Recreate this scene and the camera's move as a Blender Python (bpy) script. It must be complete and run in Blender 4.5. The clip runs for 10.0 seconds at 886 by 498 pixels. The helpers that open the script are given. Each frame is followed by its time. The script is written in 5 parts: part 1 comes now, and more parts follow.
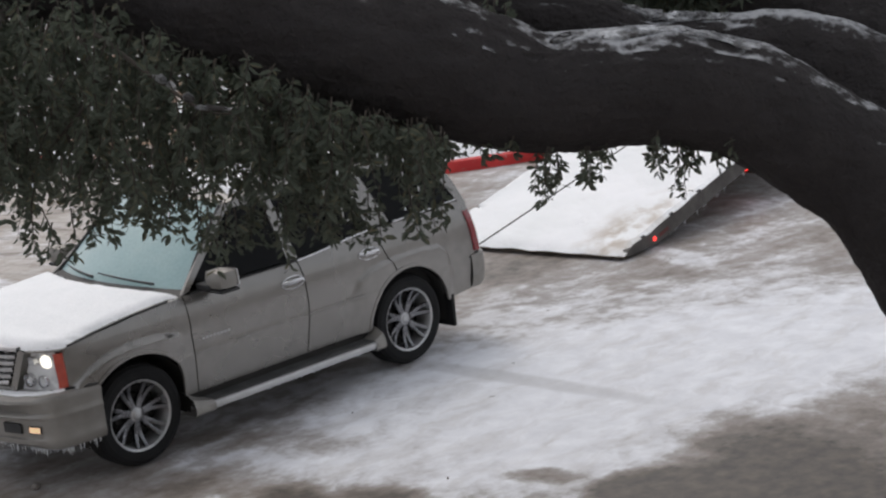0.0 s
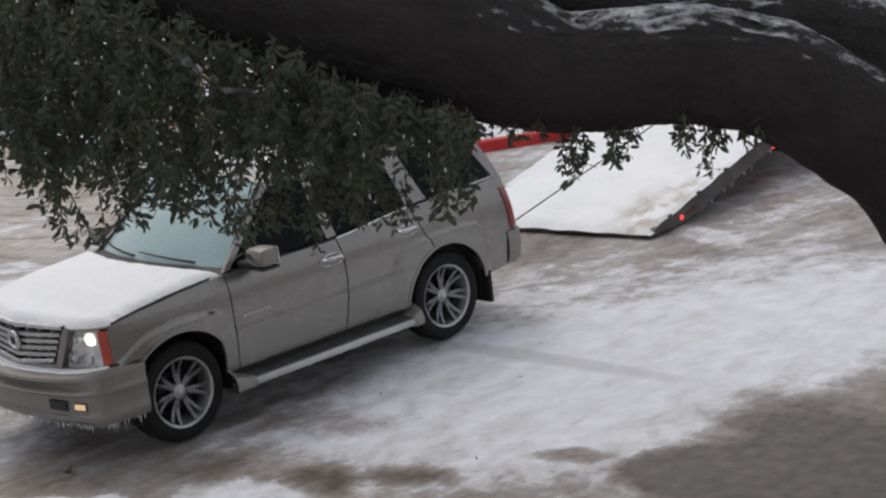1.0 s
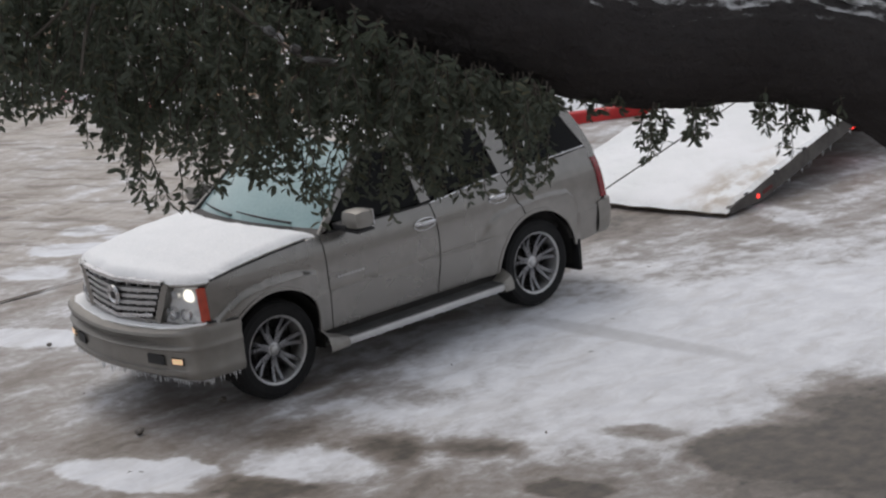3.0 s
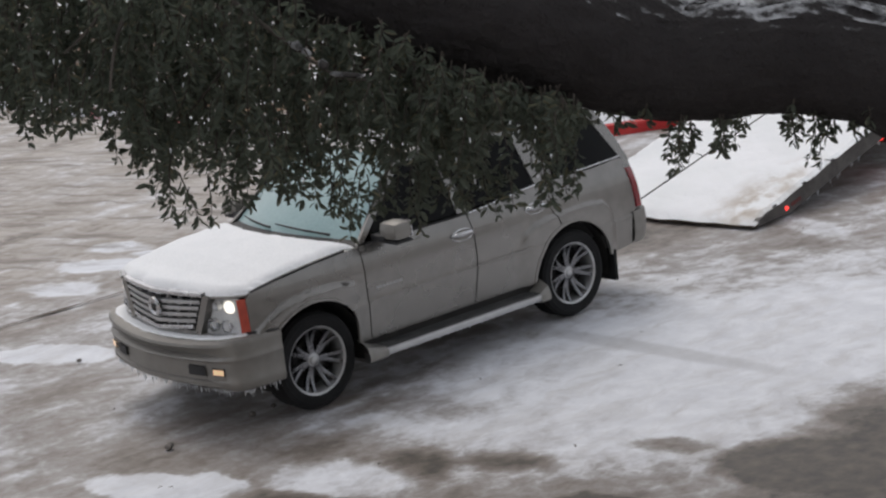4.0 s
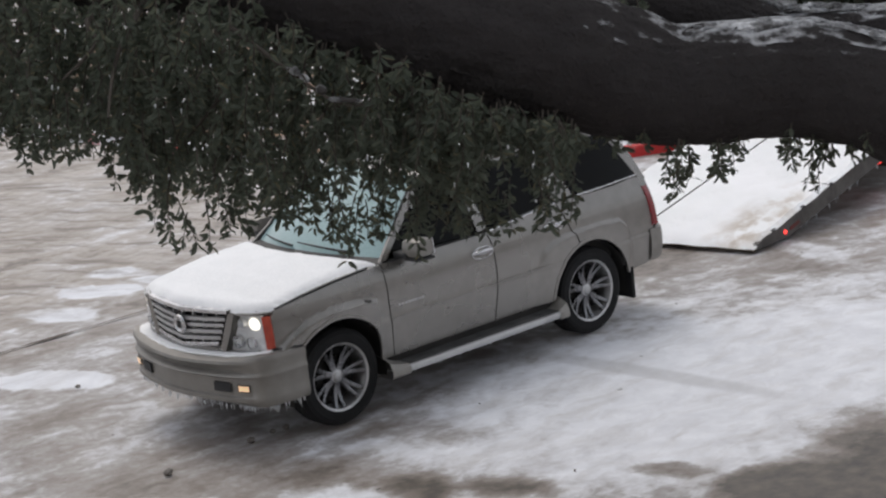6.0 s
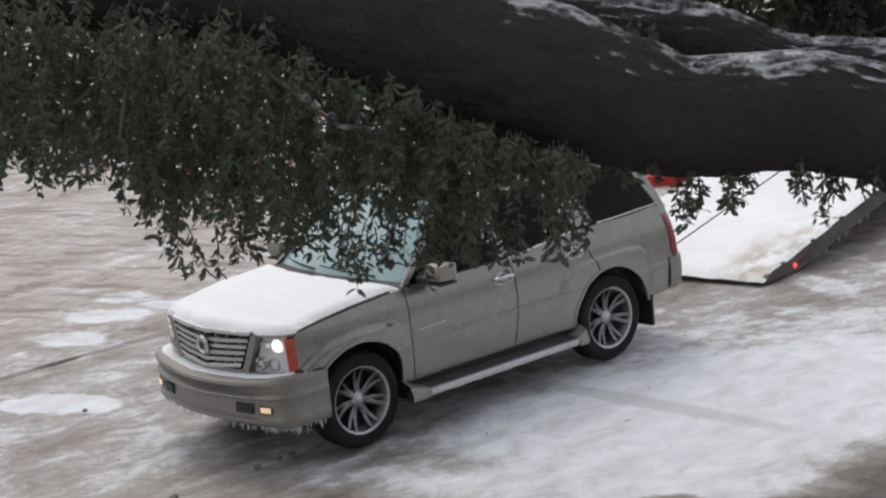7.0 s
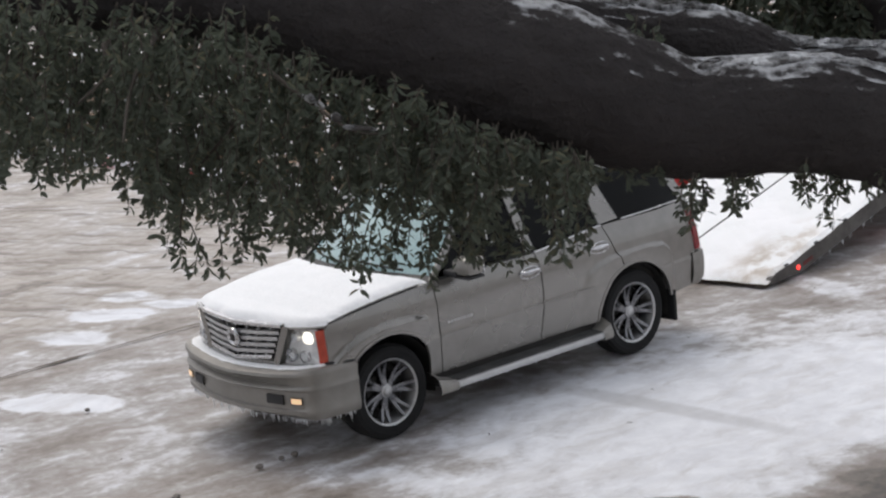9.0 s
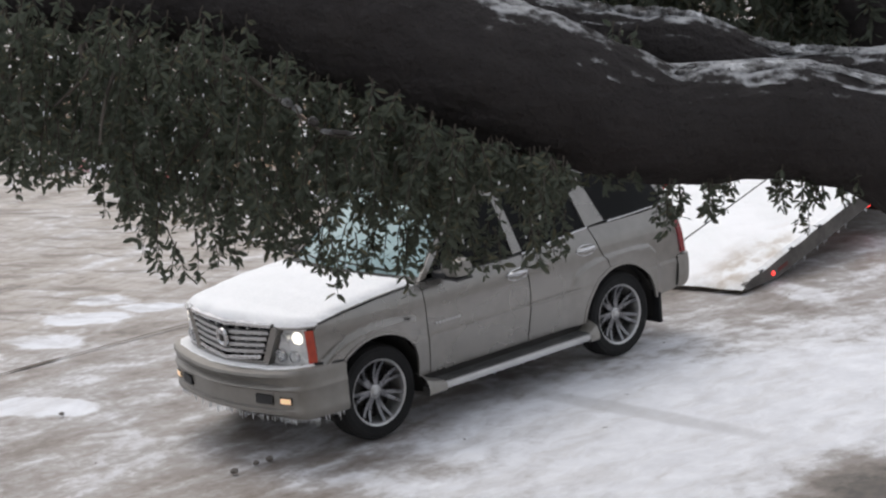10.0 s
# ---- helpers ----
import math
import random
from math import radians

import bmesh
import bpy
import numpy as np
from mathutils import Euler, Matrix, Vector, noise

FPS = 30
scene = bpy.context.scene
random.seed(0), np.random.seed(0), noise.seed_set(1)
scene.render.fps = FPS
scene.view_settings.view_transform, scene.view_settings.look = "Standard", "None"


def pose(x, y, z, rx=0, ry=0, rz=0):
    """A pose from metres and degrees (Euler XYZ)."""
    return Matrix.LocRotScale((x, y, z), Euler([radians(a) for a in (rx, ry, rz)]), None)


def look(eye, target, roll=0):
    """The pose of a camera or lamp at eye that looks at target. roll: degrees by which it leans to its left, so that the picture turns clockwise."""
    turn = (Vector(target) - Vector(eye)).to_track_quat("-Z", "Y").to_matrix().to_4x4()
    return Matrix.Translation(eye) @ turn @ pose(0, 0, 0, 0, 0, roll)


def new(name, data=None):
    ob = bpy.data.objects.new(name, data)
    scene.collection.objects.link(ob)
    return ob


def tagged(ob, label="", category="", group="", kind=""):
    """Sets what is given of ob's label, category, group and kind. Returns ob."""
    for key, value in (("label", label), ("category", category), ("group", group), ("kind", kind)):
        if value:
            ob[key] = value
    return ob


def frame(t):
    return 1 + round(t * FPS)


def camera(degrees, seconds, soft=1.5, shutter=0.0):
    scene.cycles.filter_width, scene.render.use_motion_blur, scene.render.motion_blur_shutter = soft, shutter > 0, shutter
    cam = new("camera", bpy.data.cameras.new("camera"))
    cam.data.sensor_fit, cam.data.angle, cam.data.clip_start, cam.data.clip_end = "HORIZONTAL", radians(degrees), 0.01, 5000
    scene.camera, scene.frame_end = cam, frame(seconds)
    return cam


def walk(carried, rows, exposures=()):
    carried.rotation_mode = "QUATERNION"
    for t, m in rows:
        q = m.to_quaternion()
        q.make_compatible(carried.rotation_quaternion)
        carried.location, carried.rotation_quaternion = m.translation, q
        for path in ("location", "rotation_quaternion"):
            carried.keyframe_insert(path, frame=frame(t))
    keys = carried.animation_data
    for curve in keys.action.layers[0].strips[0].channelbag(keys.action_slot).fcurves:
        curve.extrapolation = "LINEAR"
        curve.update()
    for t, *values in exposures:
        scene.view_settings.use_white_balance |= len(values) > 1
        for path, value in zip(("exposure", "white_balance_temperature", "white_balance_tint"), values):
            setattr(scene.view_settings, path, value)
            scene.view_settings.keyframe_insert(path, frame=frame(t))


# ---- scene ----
# camera and its walk
cam = camera(28.734, 10.0, soft=2.3)
PATH = [
    (0.0, pose(10.7227, 12.0069, 4.4094, 77.1130, 5.8067, 134.6705)),
    (0.5, pose(10.7270, 12.0065, 4.4131, 76.4847, 6.1928, 133.7382)),
    (1.0, pose(10.7276, 12.0103, 4.4150, 76.5337, 6.4525, 135.4340)),
    (1.5, pose(10.7321, 12.0098, 4.4173, 75.9576, 6.7449, 138.1622)),
    (2.0, pose(10.7354, 12.0049, 4.4188, 75.7120, 6.7034, 139.0986)),
    (2.5, pose(10.7396, 12.0028, 4.4190, 75.8650, 6.4423, 138.8045)),
    (3.0, pose(10.7430, 12.0013, 4.4179, 75.8983, 5.6682, 138.0909)),
    (3.2, pose(10.7491, 12.0045, 4.4162, 76.3631, 6.1524, 138.6702)),
    (4.3, pose(10.7507, 12.0086, 4.4164, 76.4645, 6.2102, 138.9190)),
    (4.5, pose(10.7532, 12.0132, 4.4166, 76.4534, 6.1352, 138.6850)),
    (5.0, pose(10.7505, 12.0120, 4.4163, 76.5085, 5.9808, 138.6509)),
    (5.2, pose(10.7470, 12.0083, 4.4165, 76.5259, 6.2864, 138.4794)),
    (6.3, pose(10.7457, 12.0078, 4.4160, 77.6800, 6.1104, 139.3623)),
    (6.5, pose(10.7448, 12.0076, 4.4155, 77.9780, 5.8527, 139.6221)),
    (7.0, pose(10.7423, 12.0055, 4.4160, 78.2716, 5.6996, 139.3125)),
    (7.5, pose(10.7416, 12.0030, 4.4178, 78.2365, 5.5632, 139.0345)),
    (8.0, pose(10.7410, 11.9987, 4.4151, 78.2639, 5.4352, 138.8727)),
    (8.5, pose(10.7415, 11.9959, 4.4148, 78.3133, 5.5130, 139.2090)),
    (9.0, pose(10.7390, 11.9971, 4.4154, 78.3048, 5.4953, 139.4542)),
    (9.5, pose(10.7423, 11.9926, 4.4137, 78.3518, 5.3734, 139.0629)),
    (10.0, pose(10.7428, 11.9929, 4.4151, 78.3936, 5.1263, 138.6971)),
]
walk(cam, PATH, exposures=[(0.0, -0.05), (1.0, -0.18), (2.5, -0.22), (5.0, -0.14), (6.5, 0.0), (8.0, 0.08), (10.0, 0.15)])

# world, sun, exposure: a flat overcast winter day
scene.view_settings.exposure = 0.0
world = bpy.data.worlds.new("overcast")
scene.world = world
world.use_nodes = True
wn = world.node_tree.nodes
sky = wn.new("ShaderNodeTexSky")
sky.sky_type = "NISHITA"
sky.sun_disc = False
sky.sun_elevation = radians(50)
sky.sun_rotation = radians(200)
sky.air_density = 1.0
sky.dust_density = 6.0
haze = wn.new("ShaderNodeMix")
haze.data_type = "RGBA"
haze.inputs[0].default_value = 0.75
haze.inputs[7].default_value = (6.45, 6.6, 7.05, 1)
world.node_tree.links.new(sky.outputs[0], haze.inputs[6])
world.node_tree.links.new(haze.outputs[2], wn["Background"].inputs[0])
wn["Background"].inputs[1].default_value = 0.125
sun = new("sun", bpy.data.lights.new("sun", "SUN"))
sun.data.energy = 0.7
sun.data.angle = radians(25)
sun.data.color = (1.0, 0.97, 0.93)
sun.matrix_world = look((-6, -12, 22), (0, 0, 0))


# ---- materials ----
def nodes_of(name):
    m = bpy.data.materials.new(name)
    m.use_nodes = True
    t = m.node_tree
    return m, t, t.nodes["Principled BSDF"]


def mixed(t, fac, a, b):
    """A colour mix node; each of fac, a and b is a value or a socket."""
    n = t.nodes.new("ShaderNodeMix")
    n.data_type = "RGBA"
    for i, v in ((0, fac), (6, a), (7, b)):
        if isinstance(v, bpy.types.NodeSocket):
            t.links.new(v, n.inputs[i])
        else:
            n.inputs[i].default_value = v if i == 0 else (*v, 1)
    return n.outputs[2]


def noise_of(t, scale, detail=4.0, vec=None, rough=0.55, lo=0.35, hi=0.65):
    n = t.nodes.new("ShaderNodeTexNoise")
    n.inputs["Scale"].default_value = scale
    n.inputs["Detail"].default_value = detail
    n.inputs["Roughness"].default_value = rough
    if vec is None:
        vec = t.nodes.new("ShaderNodeTexCoord").outputs["Object"]
    t.links.new(vec, n.inputs["Vector"])
    r = t.nodes.new("ShaderNodeMapRange")
    r.inputs[1].default_value, r.inputs[2].default_value = lo, hi
    t.links.new(n.outputs[0], r.inputs[0])
    return r.outputs[0]


def bump_of(t, bsdf, height, strength, distance=0.01):
    b = t.nodes.new("ShaderNodeBump")
    b.inputs["Strength"].default_value = strength
    b.inputs["Distance"].default_value = distance
    t.links.new(height, b.inputs["Height"])
    t.links.new(b.outputs[0], bsdf.inputs["Normal"])


def surface(name, a, b, scale=6.0, fine=60.0, rough=0.6, rough_b=None, metal=0.0, bump=0.2, dist=0.004, coat=0.0, emit=None, power=0.0):
    """Two colours mixed by coarse noise and grain, with fine relief."""
    m, t, p = nodes_of(name)
    big = noise_of(t, scale)
    small = noise_of(t, fine, 3)
    mean = tuple((x + y) / 2 for x, y in zip(a, b))
    first = mixed(t, big, a, b)
    col = mixed(t, 0.25, first, mixed(t, small, tuple(0.75 * c for c in mean), tuple(min(1, 1.2 * c) for c in mean)))
    t.links.new(col, p.inputs["Base Color"])
    p.inputs["Metallic"].default_value = metal
    r = t.nodes.new("ShaderNodeMapRange")
    r.inputs[3].default_value, r.inputs[4].default_value = rough, rough if rough_b is None else rough_b
    t.links.new(big, r.inputs[0])
    t.links.new(r.outputs[0], p.inputs["Roughness"])
    p.inputs["Coat Weight"].default_value = coat
    p.inputs["Coat Roughness"].default_value = 0.12
    if bump:
        bump_of(t, p, small, bump, dist)
    if emit:
        p.inputs["Emission Color"].default_value = (*emit, 1)
        p.inputs["Emission Strength"].default_value = power
    return m


def ground_material():
    """Wet tan concrete under patchy, driven-over snow and ice."""
    m, t, p = nodes_of("icy_concrete")
    co = t.nodes.new("ShaderNodeTexCoord").outputs["Object"]
    # wandering outlines
    warp = t.nodes.new("ShaderNodeTexNoise")
    warp.inputs["Scale"].default_value = 1.6
    warp.inputs["Detail"].default_value = 7
    warp.inputs["Roughness"].default_value = 0.62
    t.links.new(co, warp.inputs["Vector"])
    sub = t.nodes.new("ShaderNodeVectorMath")
    sub.operation = "SUBTRACT"
    sub.inputs[1].default_value = (0.5, 0.5, 0.5)
    t.links.new(warp.outputs["Color"], sub.inputs[0])
    mul = t.nodes.new("ShaderNodeVectorMath")
    mul.operation = "MULTIPLY_ADD"
    mul.inputs[1].default_value = (0.5, 0.5, 0.0)
    t.links.new(sub.outputs[0], mul.inputs[0])
    t.links.new(co, mul.inputs[2])
    pos = mul.outputs[0]

    def blob(x, y, a, b, turn, weight, edge=0.55, straight=False):
        k = t.nodes.new("ShaderNodeMapping")
        k.vector_type = "TEXTURE"
        k.inputs[1].default_value = (x, y, 0)
        k.inputs[2].default_value = (0, 0, radians(turn))
        k.inputs[3].default_value = (a, b, 1)
        t.links.new(co if straight else pos, k.inputs[0])
        ln = t.nodes.new("ShaderNodeVectorMath")
        ln.operation = "LENGTH"
        t.links.new(k.outputs[0], ln.inputs[0])
        r = t.nodes.new("ShaderNodeMapRange")
        r.interpolation_type = "SMOOTHSTEP"
        r.inputs[1].default_value, r.inputs[2].default_value = 1.0 + edge, 1.0 - edge
        r.inputs[3].default_value, r.inputs[4].default_value = 0.0, weight
        t.links.new(ln.outputs[1], r.inputs[0])
        return r.outputs[0]

    def add(a, b, op="ADD"):
        n = t.nodes.new("ShaderNodeMath")
        n.operation = op
        for i, v in enumerate((a, b)):
            if isinstance(v, bpy.types.NodeSocket):
                t.links.new(v, n.inputs[i])
            else:
                n.inputs[i].default_value = v
        return n.outputs[0]

    # streaks drawn out along the way that wheels have gone
    st = t.nodes.new("ShaderNodeMapping")
    st.inputs[2].default_value = (0, 0, radians(-28))
    st.inputs[3].default_value = (0.55, 1.7, 1)
    t.links.new(pos, st.inputs[0])
    streak = noise_of(t, 0.9, 8, st.outputs[0], 0.66, 0.33, 0.67)
    patch = noise_of(t, 0.8, 7, pos, 0.62, 0.3, 0.7)
    fine = noise_of(t, 7.0, 5, co, 0.6, 0.3, 0.7)
    mottle = noise_of(t, 3.4, 6, pos, 0.65, 0.3, 0.7)
    total = add(add(add(streak, 0.34, "MULTIPLY"), add(patch, 0.42, "MULTIPLY")), add(add(fine, 0.20, "MULTIPLY"), add(mottle, 0.26, "MULTIPLY")))
    total = add(total, -0.19)
    for row in BLOBS:
        total = add(total, blob(*row))
    # the far lane: paler, with thin brown tyre streaks
    sep = t.nodes.new("ShaderNodeSeparateXYZ")
    t.links.new(co, sep.inputs[0])
    far = t.nodes.new("ShaderNodeMapRange")
    far.inputs[1].default_value, far.inputs[2].default_value = -3.6, -6.5
    t.links.new(sep.outputs[1], far.inputs[0])
    lane = t.nodes.new("ShaderNodeMapping")
    lane.vector_type = "TEXTURE"
    lane.inputs[2].default_value = (0, 0, radians(111))
    lane.inputs[3].default_value = (1.3, 0.20, 1)
    t.links.new(pos, lane.inputs[0])
    tyre = add(noise_of(t, 0.8, 6, lane.outputs[0], 0.6, 0.49, 0.66), far.outputs[0], "MULTIPLY")
    total = add(total, add(far.outputs[0], -0.05, "MULTIPLY"))
    snow = t.nodes.new("ShaderNodeMapRange")
    snow.interpolation_type = "SMOOTHSTEP"
    snow.inputs[1].default_value, snow.inputs[2].default_value = 0.20, 0.90
    t.links.new(total, snow.inputs[0])
    rim = t.nodes.new("ShaderNodeMapRange")
    rim.interpolation_type = "SMOOTHSTEP"
    rim.inputs[1].default_value, rim.inputs[2].default_value = 0.47, 0.60
    t.links.new(total, rim.inputs[0])
    cover = add(add(snow.outputs[0], 0.85, "MULTIPLY"), add(rim.outputs[0], 0.15, "MULTIPLY"))
    grain = noise_of(t, 55.0, 3, co)
    stain = noise_of(t, 0.55, 5, co, 0.6)
    tan = mixed(t, stain, (0.262, 0.226, 0.198), (0.19, 0.161, 0.14))
    tan = mixed(t, add(grain, 0.35, "MULTIPLY"), tan, (0.14, 0.12, 0.105))
    wet = t.nodes.new("ShaderNodeMapRange")
    wet.inputs[1].default_value, wet.inputs[2].default_value = 0.30, -0.06
    t.links.new(total, wet.inputs[0])
    tan = mixed(t, far.outputs[0], tan, mixed(t, stain, (0.36, 0.315, 0.275), (0.30, 0.262, 0.228)))
    mud = mixed(t, fine, (0.032, 0.026, 0.021), (0.118, 0.094, 0.072))
    tan = mixed(t, wet.outputs[0], tan, mud)
    white = mixed(t, mottle, (0.64, 0.65, 0.685), (0.80, 0.815, 0.85))
    trod = noise_of(t, 1.7, 8, st.outputs[0], 0.7, 0.48, 0.72)
    white = mixed(t, add(trod, 0.6, "MULTIPLY"), white, (0.44, 0.415, 0.395))
    ground = mixed(t, add(tyre, 0.9, "MULTIPLY"), mixed(t, cover, tan, white), (0.135, 0.108, 0.085))
    # a grey strip of old paint that shows through
    strip = blob(0.53, 2.15, 0.13, 1.5, 3, 0.55, 0.35, True)
    ground = mixed(t, strip, ground, mixed(t, fine, (0.40, 0.395, 0.40), (0.50, 0.50, 0.515)))
    t.links.new(ground, p.inputs["Base Color"])
    ro = t.nodes.new("ShaderNodeMapRange")
    ro.inputs[3].default_value, ro.inputs[4].default_value = 0.50, 0.75
    t.links.new(cover, ro.inputs[0])
    t.links.new(ro.outputs[0], p.inputs["Roughness"])
    bump_of(t, p, add(add(cover, 1.0, "MULTIPLY"), add(add(fine, 0.2, "MULTIPLY"), add(grain, 0.06, "MULTIPLY"))), 0.3, 0.012)
    return m


def leaf_material():
    """Leathery leaves, each of its own green, some paler and brownish."""
    m, t, p = nodes_of("oak_leaf")
    g = t.nodes.new("ShaderNodeNewGeometry")
    r = t.nodes.new("ShaderNodeMapRange")
    r.inputs[1].default_value, r.inputs[2].default_value = 0.86, 1.0
    t.links.new(g.outputs["Random Per Island"], r.inputs[0])
    green = mixed(t, g.outputs["Random Per Island"], (0.108, 0.126, 0.098), (0.155, 0.176, 0.132))
    veins = noise_of(t, 60.0, 3)
    col = mixed(t, r.outputs[0], green, (0.21, 0.185, 0.115))
    t.links.new(mixed(t, veins, col, (0.084, 0.100, 0.078)), p.inputs["Base Color"])
    p.inputs["Roughness"].default_value = 0.6
    p.inputs["Specular IOR Level"].default_value = 0.35
    bump_of(t, p, veins, 0.2, 0.002)
    through_leaf = t.nodes.new("ShaderNodeBsdfTranslucent")
    t.links.new(col, through_leaf.inputs[0])
    both = t.nodes.new("ShaderNodeMixShader")
    both.inputs[0].default_value = 0.55
    t.links.new(p.outputs[0], both.inputs[1])
    t.links.new(through_leaf.outputs[0], both.inputs[2])
    t.links.new(both.outputs[0], t.nodes["Material Output"].inputs[0])
    return m


def lodged_snow():
    """Wet snow caught in rough bark, broken by dark gaps."""
    m, t, p = nodes_of("lodged_snow")
    big = noise_of(t, 7.0, 8, None, 0.68, 0.40, 0.56)
    tone = noise_of(t, 30.0, 4)
    white = mixed(t, tone, (0.36, 0.37, 0.39), (0.66, 0.67, 0.69))
    t.links.new(mixed(t, big, (0.045, 0.040, 0.038), white), p.inputs["Base Color"])
    p.inputs["Roughness"].default_value = 0.75
    bump_of(t, p, big, 0.9, 0.03)
    return m


# centre, half lengths, turn and weight of snowy (above 0) and bare, wet (below 0) stretches, painted shade among them
BLOBS = [
    (3.5, -2.724, 0.634, 0.281, 116, 0.8, 0.18),
    (1.35, -5.615, 0.528, 0.297, 116, 0.6, 0.2),
    (2.15, -5.028, 0.528, 0.255, 116, 0.5, 0.25),
    (0.7, -6.285, 0.44, 0.255, 116, 0.5, 0.2),
    (4.81, 1.435, 0.75, 0.28, 112, 0.7, 0.2),
    (3.95, 2.35, 0.6, 0.32, 118, 0.45, 0.4),
    (0.46, 2.775, 2.3, 1.6, -20, 0.46, 0.95),
    (-1.54, 3.732, 2.4, 1.2, -20, 0.38, 0.7),
    (-3.45, 1.0, 0.6, 0.22, 70, 0.32, 0.5),
    (1.91, 5.024, 0.66, 0.40, 118, -1.05, 0.35),
    (1.51, 5.838, 1.0, 0.7, 110, -0.62, 0.8),
    (0.86, 4.976, 0.9, 0.35, 60, -0.3, 0.7),
    (2.14, 3.888, 0.30, 0.12, 112, -0.55, 0.6),
    (3.02, 3.12, 0.34, 0.17, 116, -0.55, 0.8),
    (3.42, 2.62, 0.42, 0.20, 60, -0.55, 0.6),
    (2.55, 1.64, 0.55, 0.30, 112, -0.38, 0.8),
    (3.25, 4.25, 0.30, 0.16, 110, -0.8, 0.4),
    (-0.36, 2.75, 0.55, 0.30, 100, 0.35, 0.5),
    (0.1, 1.75, 0.60, 0.28, 100, 0.35, 0.5),
    (0.58, -5.42, 0.42, 0.20, 116, 0.7, 0.2),
    # soft shade over the near lot, painted in as thinner snow
    (0.3, 5.1, 2.3, 0.8, 0, -0.30, 0.6),
    (-2.6, -0.503, 0.792, 0.68, 0, -0.3, 0.6),
    (4.46, 2.297, 0.5, 0.2, 110, -0.5, 0.4),
    (0.2, 3.0, 2.8, 2.2, 0, 0.16, 0.6),
    # grey-brown ground before the SUV, with its shadow partly painted in
    (4.3, 2.1, 1.7, 0.9, 112, -0.18, 0.7),
]
M_GROUND = ground_material()
M_LEAF = leaf_material()
M_TWIG = surface("twig_bark", (0.05, 0.042, 0.035), (0.08, 0.068, 0.055), 8, 60, 0.9)
M_SNOW = surface("snow", (0.86, 0.87, 0.88), (0.92, 0.92, 0.93), 3, 60, 0.7, bump=0.05, dist=0.003)
M_DIRTY_SNOW = lodged_snow()
M_ICE = surface("ice", (0.72, 0.76, 0.80), (0.84, 0.86, 0.88), 5, 60, 0.15, bump=0.1)


def kerb_material():
    """Red kerb paint, chipped, and snowed over farther along."""
    m, t, p = nodes_of("red_kerb_paint")
    co = t.nodes.new("ShaderNodeTexCoord").outputs["Object"]
    sep = t.nodes.new("ShaderNodeSeparateXYZ")
    t.links.new(co, sep.inputs[0])
    far = t.nodes.new("ShaderNodeMapRange")
    far.inputs[1].default_value, far.inputs[2].default_value = -6.5, -8.5
    t.links.new(sep.outputs[1], far.inputs[0])
    mu = t.nodes.new("ShaderNodeMath")
    mu.operation = "MULTIPLY"
    t.links.new(far.outputs[0], mu.inputs[0])
    t.links.new(noise_of(t, 1.3, 5, co, 0.6, 0.34, 0.46), mu.inputs[1])
    red = mixed(t, noise_of(t, 3, 5, co), (0.50, 0.022, 0.022), (0.62, 0.045, 0.04))
    red = mixed(t, noise_of(t, 14, 5, co, 0.6, 0.62, 0.72), red, (0.36, 0.20, 0.17))
    t.links.new(mixed(t, mu.outputs[0], red, (0.66, 0.67, 0.69)), p.inputs["Base Color"])
    p.inputs["Roughness"].default_value = 0.6
    bump_of(t, p, noise_of(t, 30, 4, co), 0.2, 0.004)
    return m


def bark_material():
    """Dark furrowed bark with wet snow lodged where it faces up."""
    m, t, p = nodes_of("oak_bark")
    co = t.nodes.new("ShaderNodeTexCoord").outputs["Object"]
    geo = t.nodes.new("ShaderNodeNewGeometry")
    sep = t.nodes.new("ShaderNodeSeparateXYZ")
    t.links.new(geo.outputs["Normal"], sep.inputs[0])
    coarse = noise_of(t, 5.0, 6, co, 0.65, 0.3, 0.7)
    small = noise_of(t, 22.0, 5, co, 0.6, 0.3, 0.7)

    def times(a, k, b):
        n = t.nodes.new("ShaderNodeMath")
        n.operation = "MULTIPLY_ADD"
        t.links.new(a, n.inputs[0])
        n.inputs[1].default_value = k
        if isinstance(b, bpy.types.NodeSocket):
            t.links.new(b, n.inputs[2])
        else:
            n.inputs[2].default_value = b
        return n.outputs[0]
    lie = times(coarse, 0.34, times(small, 0.20, times(sep.outputs[2], 1.0, -0.27)))
    snow = t.nodes.new("ShaderNodeMapRange")
    snow.interpolation_type = "SMOOTHSTEP"
    snow.inputs[1].default_value, snow.inputs[2].default_value = 0.74, 1.02
    t.links.new(lie, snow.inputs[0])
    bark = mixed(t, coarse, (0.029, 0.026, 0.027), (0.053, 0.048, 0.048))
    bark = mixed(t, small, bark, (0.037, 0.034, 0.034))
    t.links.new(mixed(t, snow.outputs[0], bark, (0.46, 0.47, 0.49)), p.inputs["Base Color"])
    p.inputs["Roughness"].default_value = 0.92
    p.inputs["Specular IOR Level"].default_value = 0.2
    bump_of(t, p, times(coarse, 1.0, times(small, 0.6, 0.0)), 0.8, 0.03)
    return m


